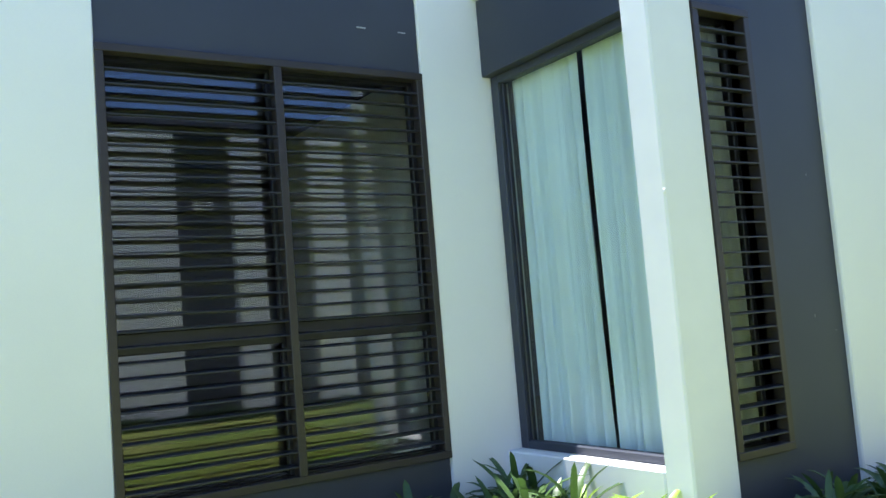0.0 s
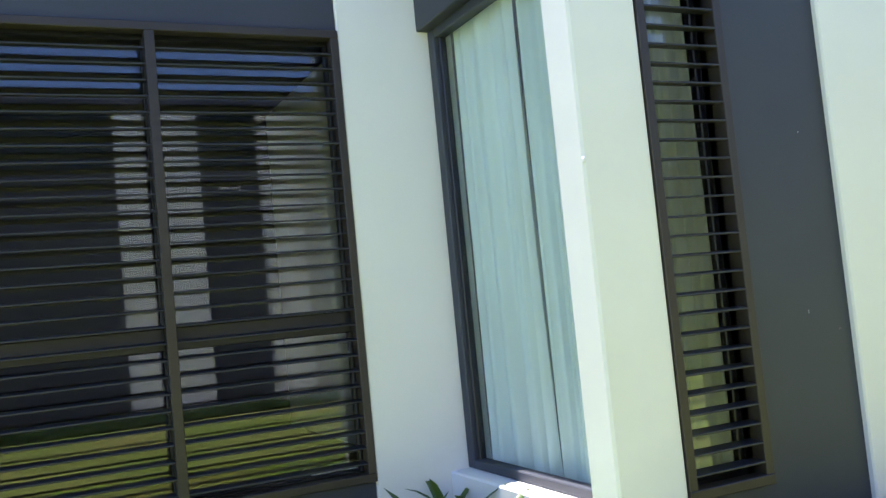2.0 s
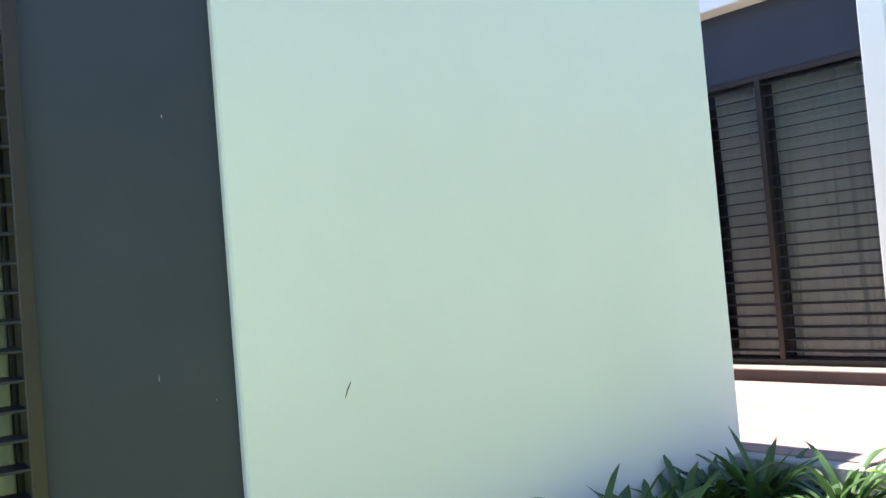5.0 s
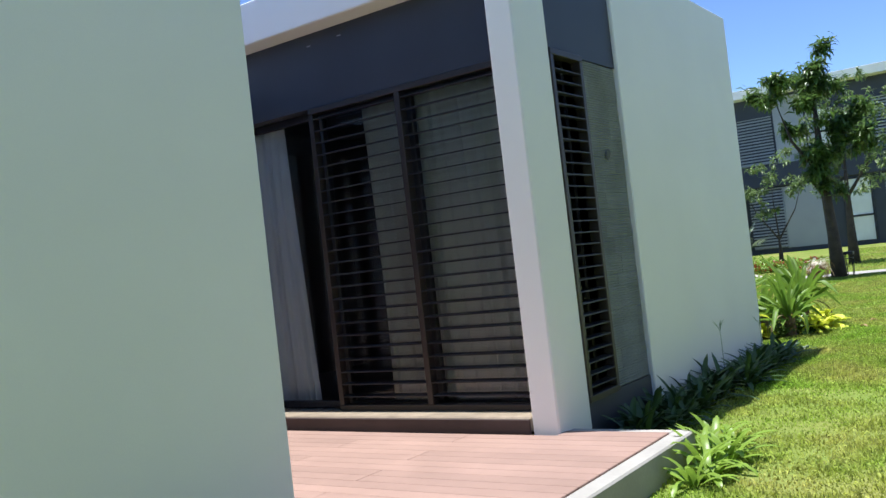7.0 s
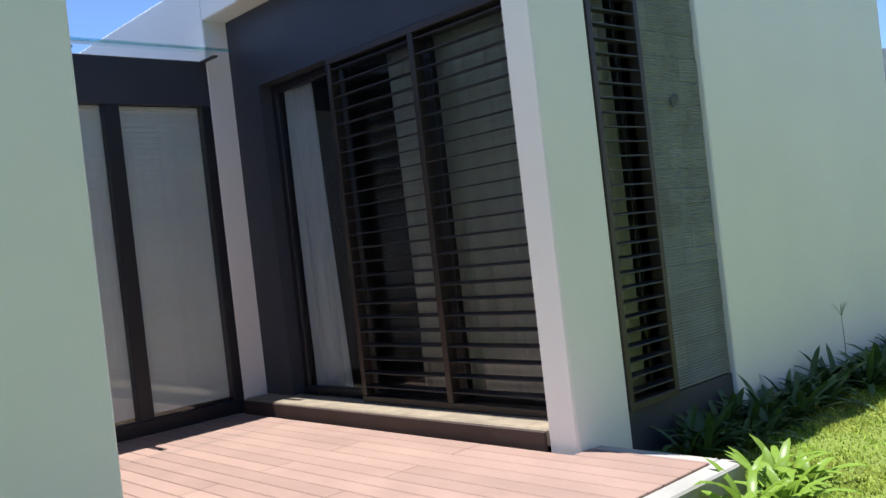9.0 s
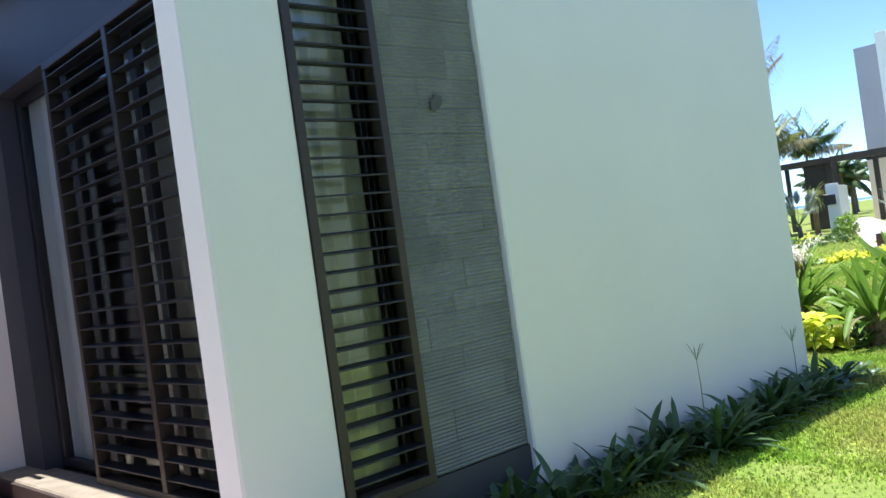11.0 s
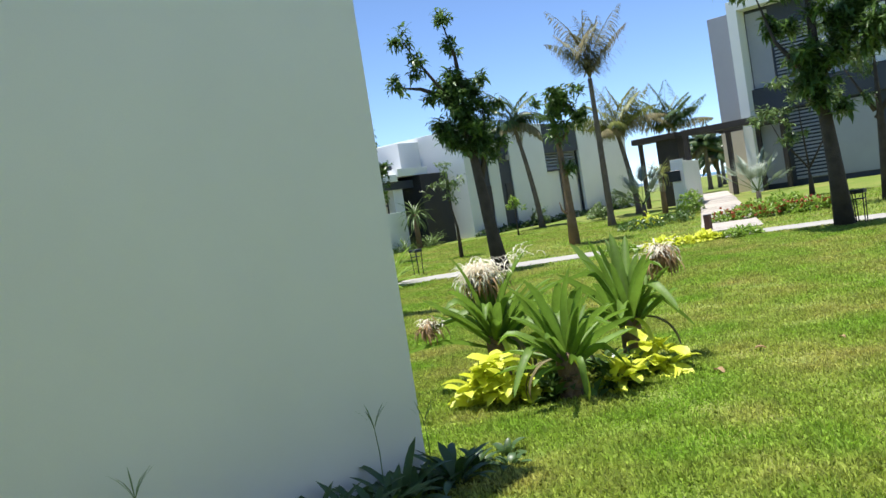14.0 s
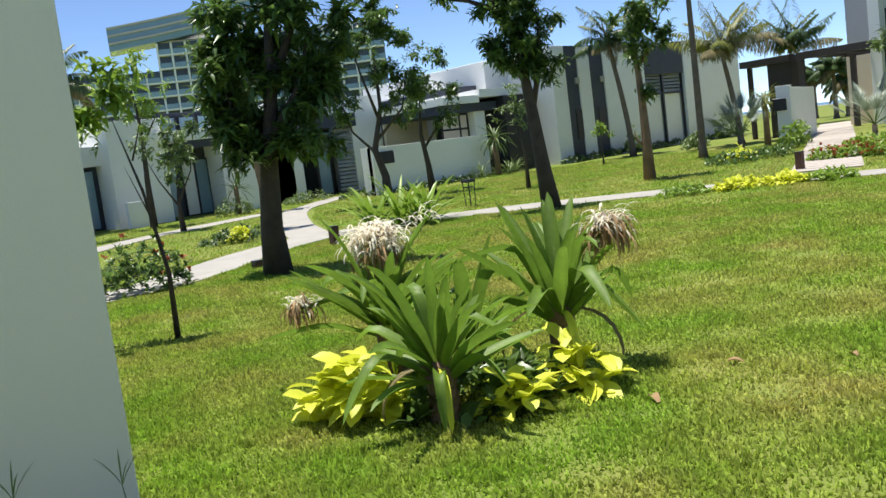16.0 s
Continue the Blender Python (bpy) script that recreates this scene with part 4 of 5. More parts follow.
limb_tree(26.8, 2.7, [(0, 0, 0), (0.02, -0.05, 1.2), (0.05, -0.1, 2.4), (0, -0.2, 4.0)], [[(0, 0, 2.2), (0.4, -0.8, 3.4), (0.5, -1.1, 4.4)], [(0, 0, 2.4), (-0.2, 0.6, 3.8)]],
          [((0, -0.2, 5.4), 0.8, 2), ((0.5, -1.0, 4.6), 0.8, 2), ((-0.2, 0.6, 4.4), 0.7, 1.8), ((0.1, -0.3, 3.6), 0.8, 1.8), ((0.4, -1.4, 3.4), 0.5, 1), ((0.0, -0.5, 6.2), 0.7, 1.4), ((0.3, -1.8, 5.2), 0.6, 1.2), ((-0.2, 0.3, 2.9), 0.5, 0.9), ((0.2, -0.9, 2.9), 0.4, 0.7)], LEAF_LIGHT, 0.22, 0.06, "light green garden tree behind the path", bark=BARK, per=110, r0=0.16)
limb_tree(32.5, 6.5, [(0, 0, 0), (0, 0, 0.7), (0.05, 0.05, 1.2)], [[(0, 0, 1.0), (-0.5, 0.7, 2.2), (-0.6, 1.0, 3.0)], [(0, 0, 1.0), (0.2, -0.7, 2.2), (0.3, -1.0, 3.2)], [(0, 0, 1.1), (0, 0.1, 2.6), (0, 0.1, 3.7)]],
          [((-0.5, 0.9, 3.0), 0.6, 1.5), ((0.2, -0.9, 3.0), 0.6, 1.5), ((0, 0.1, 3.6), 0.7, 1.8), ((-0.2, 0.4, 2.3), 0.5, 1.0)], LEAF_LIGHT, 0.24, 0.075, "small pale frangipani tree before the villa", per=90, r0=0.09)
limb_tree(7.52, 4.6, [(0, 0, 0), (-0.08, 0.1, 0.7), (-0.28, 0.3, 1.5), (-0.5, 0.55, 2.2)], [[(-0.2, 0.22, 1.2), (-0.42, 0.42, 1.75)], [(-0.35, 0.4, 1.8), (-0.3, 0.3, 2.3)]],
          [((-0.6, 0.7, 2.35), 0.25, 1.2), ((-0.75, 0.8, 2.1), 0.2, 0.8), ((-0.5, 0.55, 2.6), 0.2, 0.7)], LEAF_BRIGHT, 0.2, 0.05, "thin leaning sapling on the lawn", category="sapling", per=60, r0=0.026)
limb_tree(15.2, 21.0, [(0, 0, 0), (0, 0, 0.8), (0.1, 0.1, 1.6)], [[(0, 0, 0.8), (-0.3, 0.4, 1.6), (-0.5, 0.7, 2.4)], [(0, 0, 0.9), (0.4, -0.3, 1.8), (0.5, -0.4, 2.5)]],
          [((-0.4, 0.6, 2.4), 0.5, 1.3), ((0.4, -0.3, 2.4), 0.5, 1.3), ((0, 0.1, 3.0), 0.6, 1.5), ((0.1, 0.0, 1.8), 0.4, 0.8)], LEAF_LIGHT, 0.22, 0.07, "small pale garden tree by the far path", per=80, r0=0.08)
limb_tree(15.8, 24.5, [(0, 0, 0), (0, 0, 1.5), (0.1, 0.1, 3.2), (0.0, 0.2, 4.8)], [[(0.1, 0.1, 2.8), (0.6, -0.4, 3.9)]], [((0, 0.2, 5.4), 0.6, 1.8), ((0.3, -0.1, 4.5), 0.6, 1.6), ((-0.3, 0.4, 4.2), 0.5, 1.2), ((0.4, -0.3, 3.6), 0.4, 0.8)], LEAF_BRIGHT, 0.22, 0.06, "slender light green tree by the far path", per=100, r0=0.11)
limb_tree(12.6, 22.4, [(0, 0, 0), (0, 0, 1.2), (0.0, 0.1, 2.4), (0.1, 0.2, 3.4)], [[(0, 0, 2.0), (-0.5, 0.4, 2.9)]], [((0.1, 0.2, 3.8), 0.6, 1.8), ((-0.4, 0.4, 3.3), 0.5, 1.4), ((0.4, -0.2, 3.2), 0.5, 1.2)], LEAF_MANGO, 0.24, 0.06, "small dark tree by the far path", per=100, r0=0.12)
limb_tree(19.2, 23.0, [(0, 0, 0), (0.1, 0, 1.2), (-0.1, 0.1, 2.8), (-0.2, 0.2, 4.4)], [], [((-0.2, 0.2, 4.8), 0.6, 1.6), ((-0.1, 0.1, 3.9), 0.6, 1.4), ((0.2, 0, 3.2), 0.4, 0.8)], LEAF_MANGO, 0.24, 0.06, "slender dark tree before the white villa", per=100, r0=0.12)
limb_tree(22.6, 14.0, [(0, 0, 0), (-0.05, 0.1, 1.0), (-0.3, 0.3, 2.2)], [], [((-0.4, 0.4, 2.6), 0.4, 1.2), ((-0.2, 0.2, 2.2), 0.3, 0.8)], LEAF_LIGHT, 0.2, 0.05, "thin light green tree behind the leaning mango", per=90, r0=0.06)
limb_tree(30.5, -2.2, [(0, 0, 0), (0, 0, 0.8), (0, 0, 1.5)], [], [((0, 0, 1.8), 0.35, 1.0), ((0, 0, 1.2), 0.3, 0.8)], LEAF_BRIGHT, 0.18, 0.05, "young light green sapling before the two-storey villa", category="sapling", per=70, r0=0.03)
limb_tree(30.4, 17.4, [(0, 0, 0), (0, 0, 0.8), (0, 0, 1.4)], [], [((0, 0, 1.5), 0.25, 1.0), ((0, 0, 1.1), 0.22, 0.8)], LEAF_BRIGHT, 0.16, 0.05, "young light green sapling on the far lawn", category="sapling", per=70, r0=0.03)

coconut_palm(29.2, 12.4, 5.35, (0.05, 0.05), 14, 2.7, "tall coconut palm with sparse grey-green upright fronds", LEAF_GREYPALM, seed=1, dry=0.25, top_rise=1.65, drop=0.5, bend=(0.3, 1.2), blade_w=0.042)
coconut_palm(33.9, 18.6, 4.7, (-0.3, 0.5), 18, 1.9, "coconut palm before the white villa", seed=2, top_rise=1.45, drop=1.3, bend=(0.9, 2.0))
coconut_palm(35.4, 14.6, 3.4, (-0.2, 0.35), 18, 2.5, "drooping coconut palm by the gate", LEAF_YELLOWPALM, seed=3, top_rise=1.6, drop=0.95, bend=(0.5, 1.4), blade_w=0.05)
coconut_palm(52.0, 20.75, 4.3, (0.2, 0.1), 20, 3.0, "coconut palm behind the gate", seed=4, top_rise=1.5, drop=1.1, bend=(0.4, 1.1), blade_w=0.07)
for px, py, ph, ps in ((62.0, 23.0, 3.4, 5), (70.0, 28.2, 3.2, 6), (66.0, 24.0, 2.6, 7), (74.0, 27.0, 3.6, 10)):
    coconut_palm(px, py, ph, (0.2, 0.1), 20, 2.0, "far coconut palm near the beach", seed=ps, top_rise=1.4, drop=1.7, bend=(0.7, 1.6), blade_w=0.11, r=0.16)
coconut_palm(14.6, 27.0, 5.2, (-0.2, 0.3), 16, 2.0, "coconut palm beside the white villa", seed=8)
coconut_palm(18.0, -0.6, 9.6, (0.0, 0.0), 16, 2.3, "tall coconut palm beside the path", seed=9)
fan_palm(31.4, 7.9, 13, 1.5, "silver fan palm beside the walkway", 0.5)
fan_palm(30.2, 11.6, 12, 1.5, "silver fan palm before the gate", 0.6)

strap_plant(32.6, 12.0, 46, 0.9, 0.07, LEAF_YELLOWPALM, "spiky pandanus with pale green leaves", "plant", "pandanus", trunk=1.6, trunk_r=0.09, low=-0.3, droop=1.4)
strap_plant(28.7, 21.3, 54, 1.05, 0.06, LEAF_LIGHT, "spiky pandanus before the white wall", "plant", "pandanus", trunk=1.5, trunk_r=0.10, low=-0.5, droop=1.4)
strap_plant(19.2, 25.0, 40, 0.8, 0.05, LEAF_DARK, "small dark spiky palm by the villa", "plant", "pandanus", trunk=1.0, trunk_r=0.08, low=-0.3, droop=1.0)
for ax, ay, ln in ((15.5, 11.1, 1.35), (16.1, 10.9, 1.25), (15.1, 11.5, 1.2), (15.7, 10.6, 1.05)):
    strap_plant(ax, ay, 28, ln, 0.11, LEAF_BRIGHT, "spiky yellow-green agave beside the path", "plant", "agave", low=0.2, droop=0.7, group="agaves beside the path")

# hedges and beds
shrub(9.05, 9.1, 0.75, 0.5, 0.8, 210, LEAF_MANGO, 0.13, 0.05, "clipped dark hedge with reddish tips", "hedge", dots=REDF, dot_count=9, dot_label="reddish young leaves", name="hedge")
for hx, hy in ((20.4, 4.2), (18.9, 6.4)):
    shrub(hx, hy, 0.55, 0.5, 0.22, 130, LEAF_BRIGHT, 0.12, 0.05, "low green bedding along the path", "shrub", "path bedding", name="bedding_plant")
for hx, hy in ((20.0, 4.9), (19.5, 5.6)):
    shrub(hx, hy, 0.45, 0.45, 0.22, 110, LEAF_LIME, 0.14, 0.08, "lime yellow bedding along the path", "shrub", "path bedding", name="bedding_plant")
for i in range(6):
    hx, hy = 25.4 + 0.35 * i * 0.5, 6.6 - 0.55 * i
    shrub(hx, hy, 0.55, 0.45, 0.36, 110, LEAF_BRIGHT, 0.13, 0.05, "flower bed with red and orange blooms", "flower bed", "red flower beds", dots=REDF, dot_count=32, dot_label="red blooms", name="flower_bed")
for hx, hy, sx, h, lf in ((26.4, 9.8, 0.9, 0.35, LEAF_MANGO), (27.6, 9.3, 0.8, 0.35, LEAF_MANGO), (30.5, 10.1, 0.5, 0.9, LEAF_BRIGHT), (32.0, 10.6, 0.5, 0.9, LEAF_BRIGHT), (28.6, 7.0, 0.8, 0.35, LEAF_BRIGHT), (30.0, 6.6, 0.9, 0.4, LEAF_BRIGHT), (13.6, 14.6, 0.9, 0.3, LEAF_DARK), (18.8, 24.6, 0.7, 0.6, LEAF_LIGHT), (22.0, 24.8, 1.0, 0.4, LEAF_LIGHT), (25.3, 24.0, 0.8, 0.9, LEAF_BRIGHT), (23.2, 22.6, 1.2, 0.3, LEAF_DARK)):
    shrub(hx, hy, sx, sx * 0.8, h, 110, lf, 0.14, 0.06, "low green garden shrub", "shrub", "garden shrubs")
shrub(27.0, 9.9, 0.6, 0.5, 0.42, 80, LEAF_LIME, 0.14, 0.08, "lime yellow bedding before the gate", "shrub", "path bedding", name="bedding_plant")
shrub(13.4, 14.2, 0.25, 0.25, 0.35, 40, LEAF_LIME, 0.14, 0.08, "lime yellow bedding by the path", "shrub", "path bedding", name="bedding_plant")
strap_plant(10.4, -1.75, 60, 0.40, 0.022, LEAF_BRIGHT, "tuft of coarse grass on the lawn", "grass", "grass_tuft", low=0.2, droop=1.1)
for hx, hy in ((28.0, 21.5), (29.5, 21.5), (30.1, 21.7)):
    strap_plant(hx, hy, 34, 0.95, 0.05, LEAF_LIGHT, "clump of arching grey-green leaves before the carport", "plant", "strap_plant", low=0.5, droop=1.3, group="carport clumps")
for i in range(11):
    shrub(33.0 + 1.25 * i, 21.5 - 0.5, 0.7, 0.35, 0.34, 70, LEAF_DARK, 0.14, 0.06, "low dark hedge along the foot of the white villa", "hedge", "villa hedges", name="hedge")
for i in range(4):
    shrub(24.3 + 1.0 * i, 21.6, 0.6, 0.3, 0.26, 60, LEAF_DARK, 0.14, 0.06, "low dark hedge along the white garden wall", "hedge", "garden wall hedges", name="hedge")
for hx, hy, h in ((36.9, 20.7, 1.1), (44.0, 20.6, 1.3), (45.2, 20.4, 0.9), (33.2, 15.3, 0.7), (34.3, 15.9, 0.8)):
    shrub(hx, hy, 0.5, 0.45, h, 90, LEAF_LIGHT, 0.18, 0.06, "leafy green garden shrub before the villa", "shrub", "garden shrubs")


# ---- far villas ----
def facade_house(name, label, origin, group="villas round the lawn"):
    return thing(name, label, "house", (*origin, 0), group)


def far_louvre(parent, x0, x1, y0, y1, z0, z1, axis, pitch=0.16, material=None):
    """A pale louvre panel: frame with separate slats."""
    p = part("louvre", box(x0, x1, y0, y1, z1 - 0.05, z1), material or FARLOUVRE, parent)
    part("bottom_rail", box(x0, x1, y0, y1, z0, z0 + 0.05), material or FARLOUVRE, p)
    made = None
    for z in np.arange(z0 + 0.1, z1 - 0.06, pitch):
        if made is None:
            bm = box(x0, x1, y0, y1, -0.045, 0.045, 0)
            for v in bm.verts:
                if axis == "x":
                    v.co.y += v.co.z * 0.6
                else:
                    v.co.x += v.co.z * 0.6
            made = part("slat", bm, material or FARLOUVRE, p)
        else:
            made = attach(new("slat", made.data), p)
        made.location.z = float(z)
    return p


# white villa with two dark stripes, its front in the plane y = 21.5
h = facade_house("villa", "white single-storey villa with charcoal stripes", (0, 0))
AY = 21.5
for row in ((32.4, 33.3, AY, 34, -0.2, 5.15), (34.15, 34.95, AY, 34, -0.2, 5.15), (35.92, 38.95, AY, 34, -0.2, 5.2), (42.25, 47.4, AY, 34, -0.2, 5.25),):
    part("wall", box(*row), PLASTER, h)
part("dark_stripe", box(33.3, 34.15, AY + 0.06, 33, -0.2, 5.14), DARK, h, "charcoal vertical stripe")
part("dark_stripe", box(34.95, 35.92, AY + 0.06, 33, -0.2, 5.14), DARK, h, "charcoal vertical stripe")
part("lintel", box(38.95, 42.25, AY + 0.05, 33, 3.68, 5.18), DARK, h, "charcoal panel above the window")
for x0 in (33.75, 35.3):
    w = part("window", box(x0, x0 + 0.5, AY + 0.03, AY + 0.055, 1.1, 2.4), BLACK, h)
    part("pane", box(x0 + 0.04, x0 + 0.46, AY + 0.02, AY + 0.03, 1.15, 2.35, 0), BLACK, w)
for x0, z in ((33.9, 3.5), (35.65, 3.5)):
    part("vent", box(x0, x0 + 0.26, AY - 0.02, AY + 0.06, z, z + 0.26), CONCRETE, h, "small square vent")
w = part("window", boxes((38.95, 39.03, AY + 0.15, AY + 0.25, 0.1, 3.68), (40.5, 40.62, AY + 0.15, AY + 0.25, 0.1, 3.68), (42.15, 42.25, AY + 0.15, AY + 0.25, 0.1, 3.68), (38.95, 42.25, AY + 0.15, AY + 0.25, 2.72, 2.8)), BLACK, h)
part("curtain", box(39.03, 40.5, AY + 0.3, AY + 0.34, 0.1, 2.72), PLASTER, w)
part("curtain", box(40.62, 42.15, AY + 0.3, AY + 0.34, 0.1, 2.72), PLASTER, w)
far_louvre(h, 39.03, 40.5, AY + 0.26, AY + 0.29, 2.8, 3.68, "x")
far_louvre(h, 40.62, 42.15, AY + 0.26, AY + 0.29, 2.8, 3.68, "x")
part("roof", box(32.5, 47.2, AY + 0.25, 33.8, 4.6, 4.75), CONCRETE, h)
part("upper_parapet", box(29.7, 31.2, AY + 3.2, 30, 3.55, 4.0), DARK, h)
h.location.x = 0.34
part("upper_block", box(31.0, 32.4, AY + 2.6, 33, 3.2, 4.95), PLASTER, h, "white roof block")

# carport with a curved white roof and a black wall, beside the striped villa
c = facade_house("carport", "low carport with a white roof and charcoal walls", (0, 0))
bm = boxes((27.4, 29.4, 22.6, 27, 3.12, 3.42), (29.35, 31.3, 22.5, 27, 3.31, 3.64))
part("roof", bm, PLASTER, c, "white rounded roof edge")
part("fascia", box(27.5, 31.0, 22.75, 27, 2.78, 3.13), DARK, c)
part("post", box(29.3, 29.9, 22.9, 23.3, -0.2, 2.8), PLASTER, c, "white post")
part("wall", box(30.5, 32.38, 22.3, 27, -0.2, 3.3), BLACK, c, "black side wall")
part("wall", box(27.5, 29.9, 26.6, 26.8, -0.2, 2.8), CREAM, c, "cream back wall")
w = part("window", boxes((27.5, 29.0, 23.0, 23.08, 2.68, 2.78), (27.5, 27.6, 23.0, 23.08, 1.6, 2.7), (28.5, 28.58, 23.0, 23.08, 1.6, 2.7), (27.5, 29.0, 23.0, 23.08, 2.1, 2.18)), BLACK, c)
part("pane", box(27.6, 28.95, 23.03, 23.05, 1.6, 2.7, 0), CREAM, w)

# garden wall
solid("wall_garden", PLASTER, (23.1, 28.7, 22.0, 22.2, -0.3, 1.78), (23.1, 23.35, 21.9, 22.6, -0.3, 1.79), label="white plastered garden wall", category="wall")
solid("wall_garden_box", BLACK, (23.2, 24.1, 21.93, 21.997, 1.15, 1.6), label="dark letter box niche in the garden wall", category="wall")

# villa with louvres behind the garden wall
h = facade_house("villa", "white villa with charcoal porch and louvred window", (0, 0))
for row in ((26.0, 27.6, 27.0, 38, -0.2, 4.1), (22.0, 23.4, 27.0, 38, -0.2, 3.2), (23.4, 26.0, 29.0, 38, -0.2, 4.25), (30.4, 31.6, 26.8, 38, -0.2, 4.1),):
    part("wall", box(*row), PLASTER, h)
part("porch_roof", box(23.2, 26.0, 26.6, 29.0, 2.85, 3.4), DARK, h, "charcoal porch roof")
part("dark_wall", box(23.4, 26.0, 28.6, 28.95, -0.2, 2.85), DARK, h)
part("dark_wall", box(27.6, 30.4, 28.0, 38, -0.2, 3.6), DARK, h)
far_louvre(h, 25.1, 25.95, 27.0, 27.05, 0.2, 2.8, "x")
d = part("door", boxes((24.3, 25.05, 27.4, 27.5, 0.1, 2.7)), BLACK, h)
part("pane", box(24.4, 24.95, 27.39, 27.4, 0.2, 2.6, 0), HOTELGLASS, d)

# villa further along
h = facade_house("villa", "white villa with a dark porch and small garden wall", (0, 0))
for row in ((15.66, 17.68, 27.0, 38, -0.2, 3.8), (19.85, 22.95, 27.0, 38, -0.2, 3.4), (10.0, 14.2, 27.8, 38, -0.2, 3.1), (14.2, 15.66, 27.9, 38, 2.35, 3.05)):
    part("wall", box(*row), PLASTER, h)
part("dark_wall", box(17.68, 19.85, 28.3, 38, -0.2, 2.9), DARK, h)
part("dark_wall", box(14.2, 15.66, 28.4, 38, -0.2, 2.35), DARK, h)
part("porch_roof", box(17.4, 20.1, 26.7, 28.6, 2.9, 3.28), PLASTER, h, "white porch roof")
part("porch_beam", box(18.3, 20.0, 26.8, 27.0, 2.62, 2.9), DARK, h)
part("upper_band", box(17.68, 21.6, 29.5, 38, 3.2, 4.15), DARK, h)
for x0 in (17.9, 18.7, 19.5, 20.3):
    w = part("window", box(x0, x0 + 0.68, 29.42, 29.52, 3.35, 4.0), BLACK, h)
    part("pane", box(x0 + 0.05, x0 + 0.63, 29.4, 29.42, 3.4, 3.95, 0), HOTELGLASS, w)
for x0, y0 in ((18.0, 28.2), (18.75, 28.2), (19.3, 28.2), (14.3, 28.3), (14.95, 28.3)):
    w = part("window", box(x0, x0 + 0.55, y0, y0 + 0.1, 0.1, 2.25), BLACK, h)
    part("pane", box(x0 + 0.05, x0 + 0.5, y0 - 0.02, y0, 0.15, 2.2, 0), HOTELGLASS if x0 != 18.75 else CURTAIN, w)
for row in ((15.7, 16.6, 26.2, 26.4, -0.2, 0.95), (19.8, 20.7, 25.9, 26.2, -0.2, 1.6)):
    part("low_wall", box(*row), PLASTER, h)

# two-storey villa, its front in the plane x = 42.5
RX = 42.5
h = facade_house("villa", "two-storey charcoal villa framed in white with grey louvres", (0, 0))
for row in ((RX - 0.9, RX + 9, 12.0, 12.45, -0.1, 8.9), (RX - 0.9, RX + 9, -7.0, 12.0, 8.45, 8.9), (RX - 0.9, RX + 9, -7.4, -7.0, -0.1, 8.9), (RX - 0.3, RX + 0.2, 2.3, 2.75, 4.75, 8.45),):
    part("frame", box(*row), PLASTER, h, "white projecting frame")
part("wall", box(RX, RX + 8.8, -7.0, 12.0, -0.1, 8.45), DARK, h)
part("floor_band", box(RX - 0.35, RX, -7.0, 12.0, 3.7, 4.8), DARK, h)
for y0, y1 in ((10.95, 11.95), (6.9, 8.9), (0.3, 2.2), (-4, -2)):
    part("panel", box(RX - 0.06, RX, y0, y1, 0.4, 3.6), GREYWALL, h)
    part("panel", box(RX - 0.06, RX, y0, y1, 4.85, 8.3), GREYWALL, h)
for y0, y1 in ((9.0, 10.8), (2.9, 4.2), (-1.5, 0.2)):
    far_louvre(h, RX - 0.12, RX - 0.07, y0, y1, 4.9, 7.4, "y")
    far_louvre(h, RX - 0.12, RX - 0.07, y0 - 0.2, y1 - 0.2, 0.45, 3.6, "y")
for y0, z0, z1 in ((4.6, 0.4, 3.6), (-6.4, 0.4, 3.6), (6.0, 4.9, 7.4)):
    w = part("window", boxes((RX - 0.1, RX - 0.02, y0, y0 + 0.08, z0, z1), (RX - 0.1, RX - 0.02, y0 + 1.3, y0 + 1.38, z0, z1), (RX - 0.1, RX - 0.02, y0, y0 + 1.38, z1 - 0.08, z1), (RX - 0.1, RX - 0.02, y0, y0 + 1.38, z0 + 1.2, z0 + 1.3)), BLACK, h)
    part("curtain", box(RX - 0.05, RX - 0.01, y0 + 0.08, y0 + 1.3, z0, z1 - 0.08), CURTAIN, w)
part("side_block", box(RX + 1.5, RX + 10, 12.45, 14.4, -0.1, 8.8), GREYWALL, h, "pale grey rear block")
h.location.y = -0.33
part("side_base", box(RX + 1.4, RX + 9, 12.6, 14.45, -0.1, 3.35), CREAM, h, "cream ground floor wall")

# pergola, gate wall and dark gate house
pg = thing("pergola", "dark timber pergola over the walkway", "pergola")
part("beam", box(37.9, 38.1, 10.36, 13.41, 3.1, 3.38), WOOD, pg)
part("beam", box(41.9, 42.1, 10.36, 13.41, 3.1, 3.38), WOOD, pg)
for y in (13.26, 12.16, 11.06, 10.36):
    part("rafter", box(38.1, 41.9, y - 0.06, y + 0.06, 3.14, 3.34), WOOD, pg)
for x, y in ((38.0, 13.26), (42.0, 13.0), (42.0, 11.6), (42.0, 10.46)):
    part("post", box(x - 0.1, x + 0.1, y - 0.1, y + 0.1, 0.0, 3.1), WOOD, pg)
gp = thing("gate_pillar", "white gate wall with a black letter box", "gate")
part("pillar", box(-0.2, 0.2, -0.22, 0.22, -0.2, 2.05), PLASTER, gp)
part("wall", box(0.2, 6.6, -0.1, 0.12, -0.2, 2.0), PLASTER, gp)
part("letter_box", box(-0.3, -0.2, -0.1, 0.32, 1.25, 1.65), BLACK, gp, "black letter box")
gp.location, gp.rotation_euler = (31.95, 10.95, 0), (0, 0, radians(18.5))
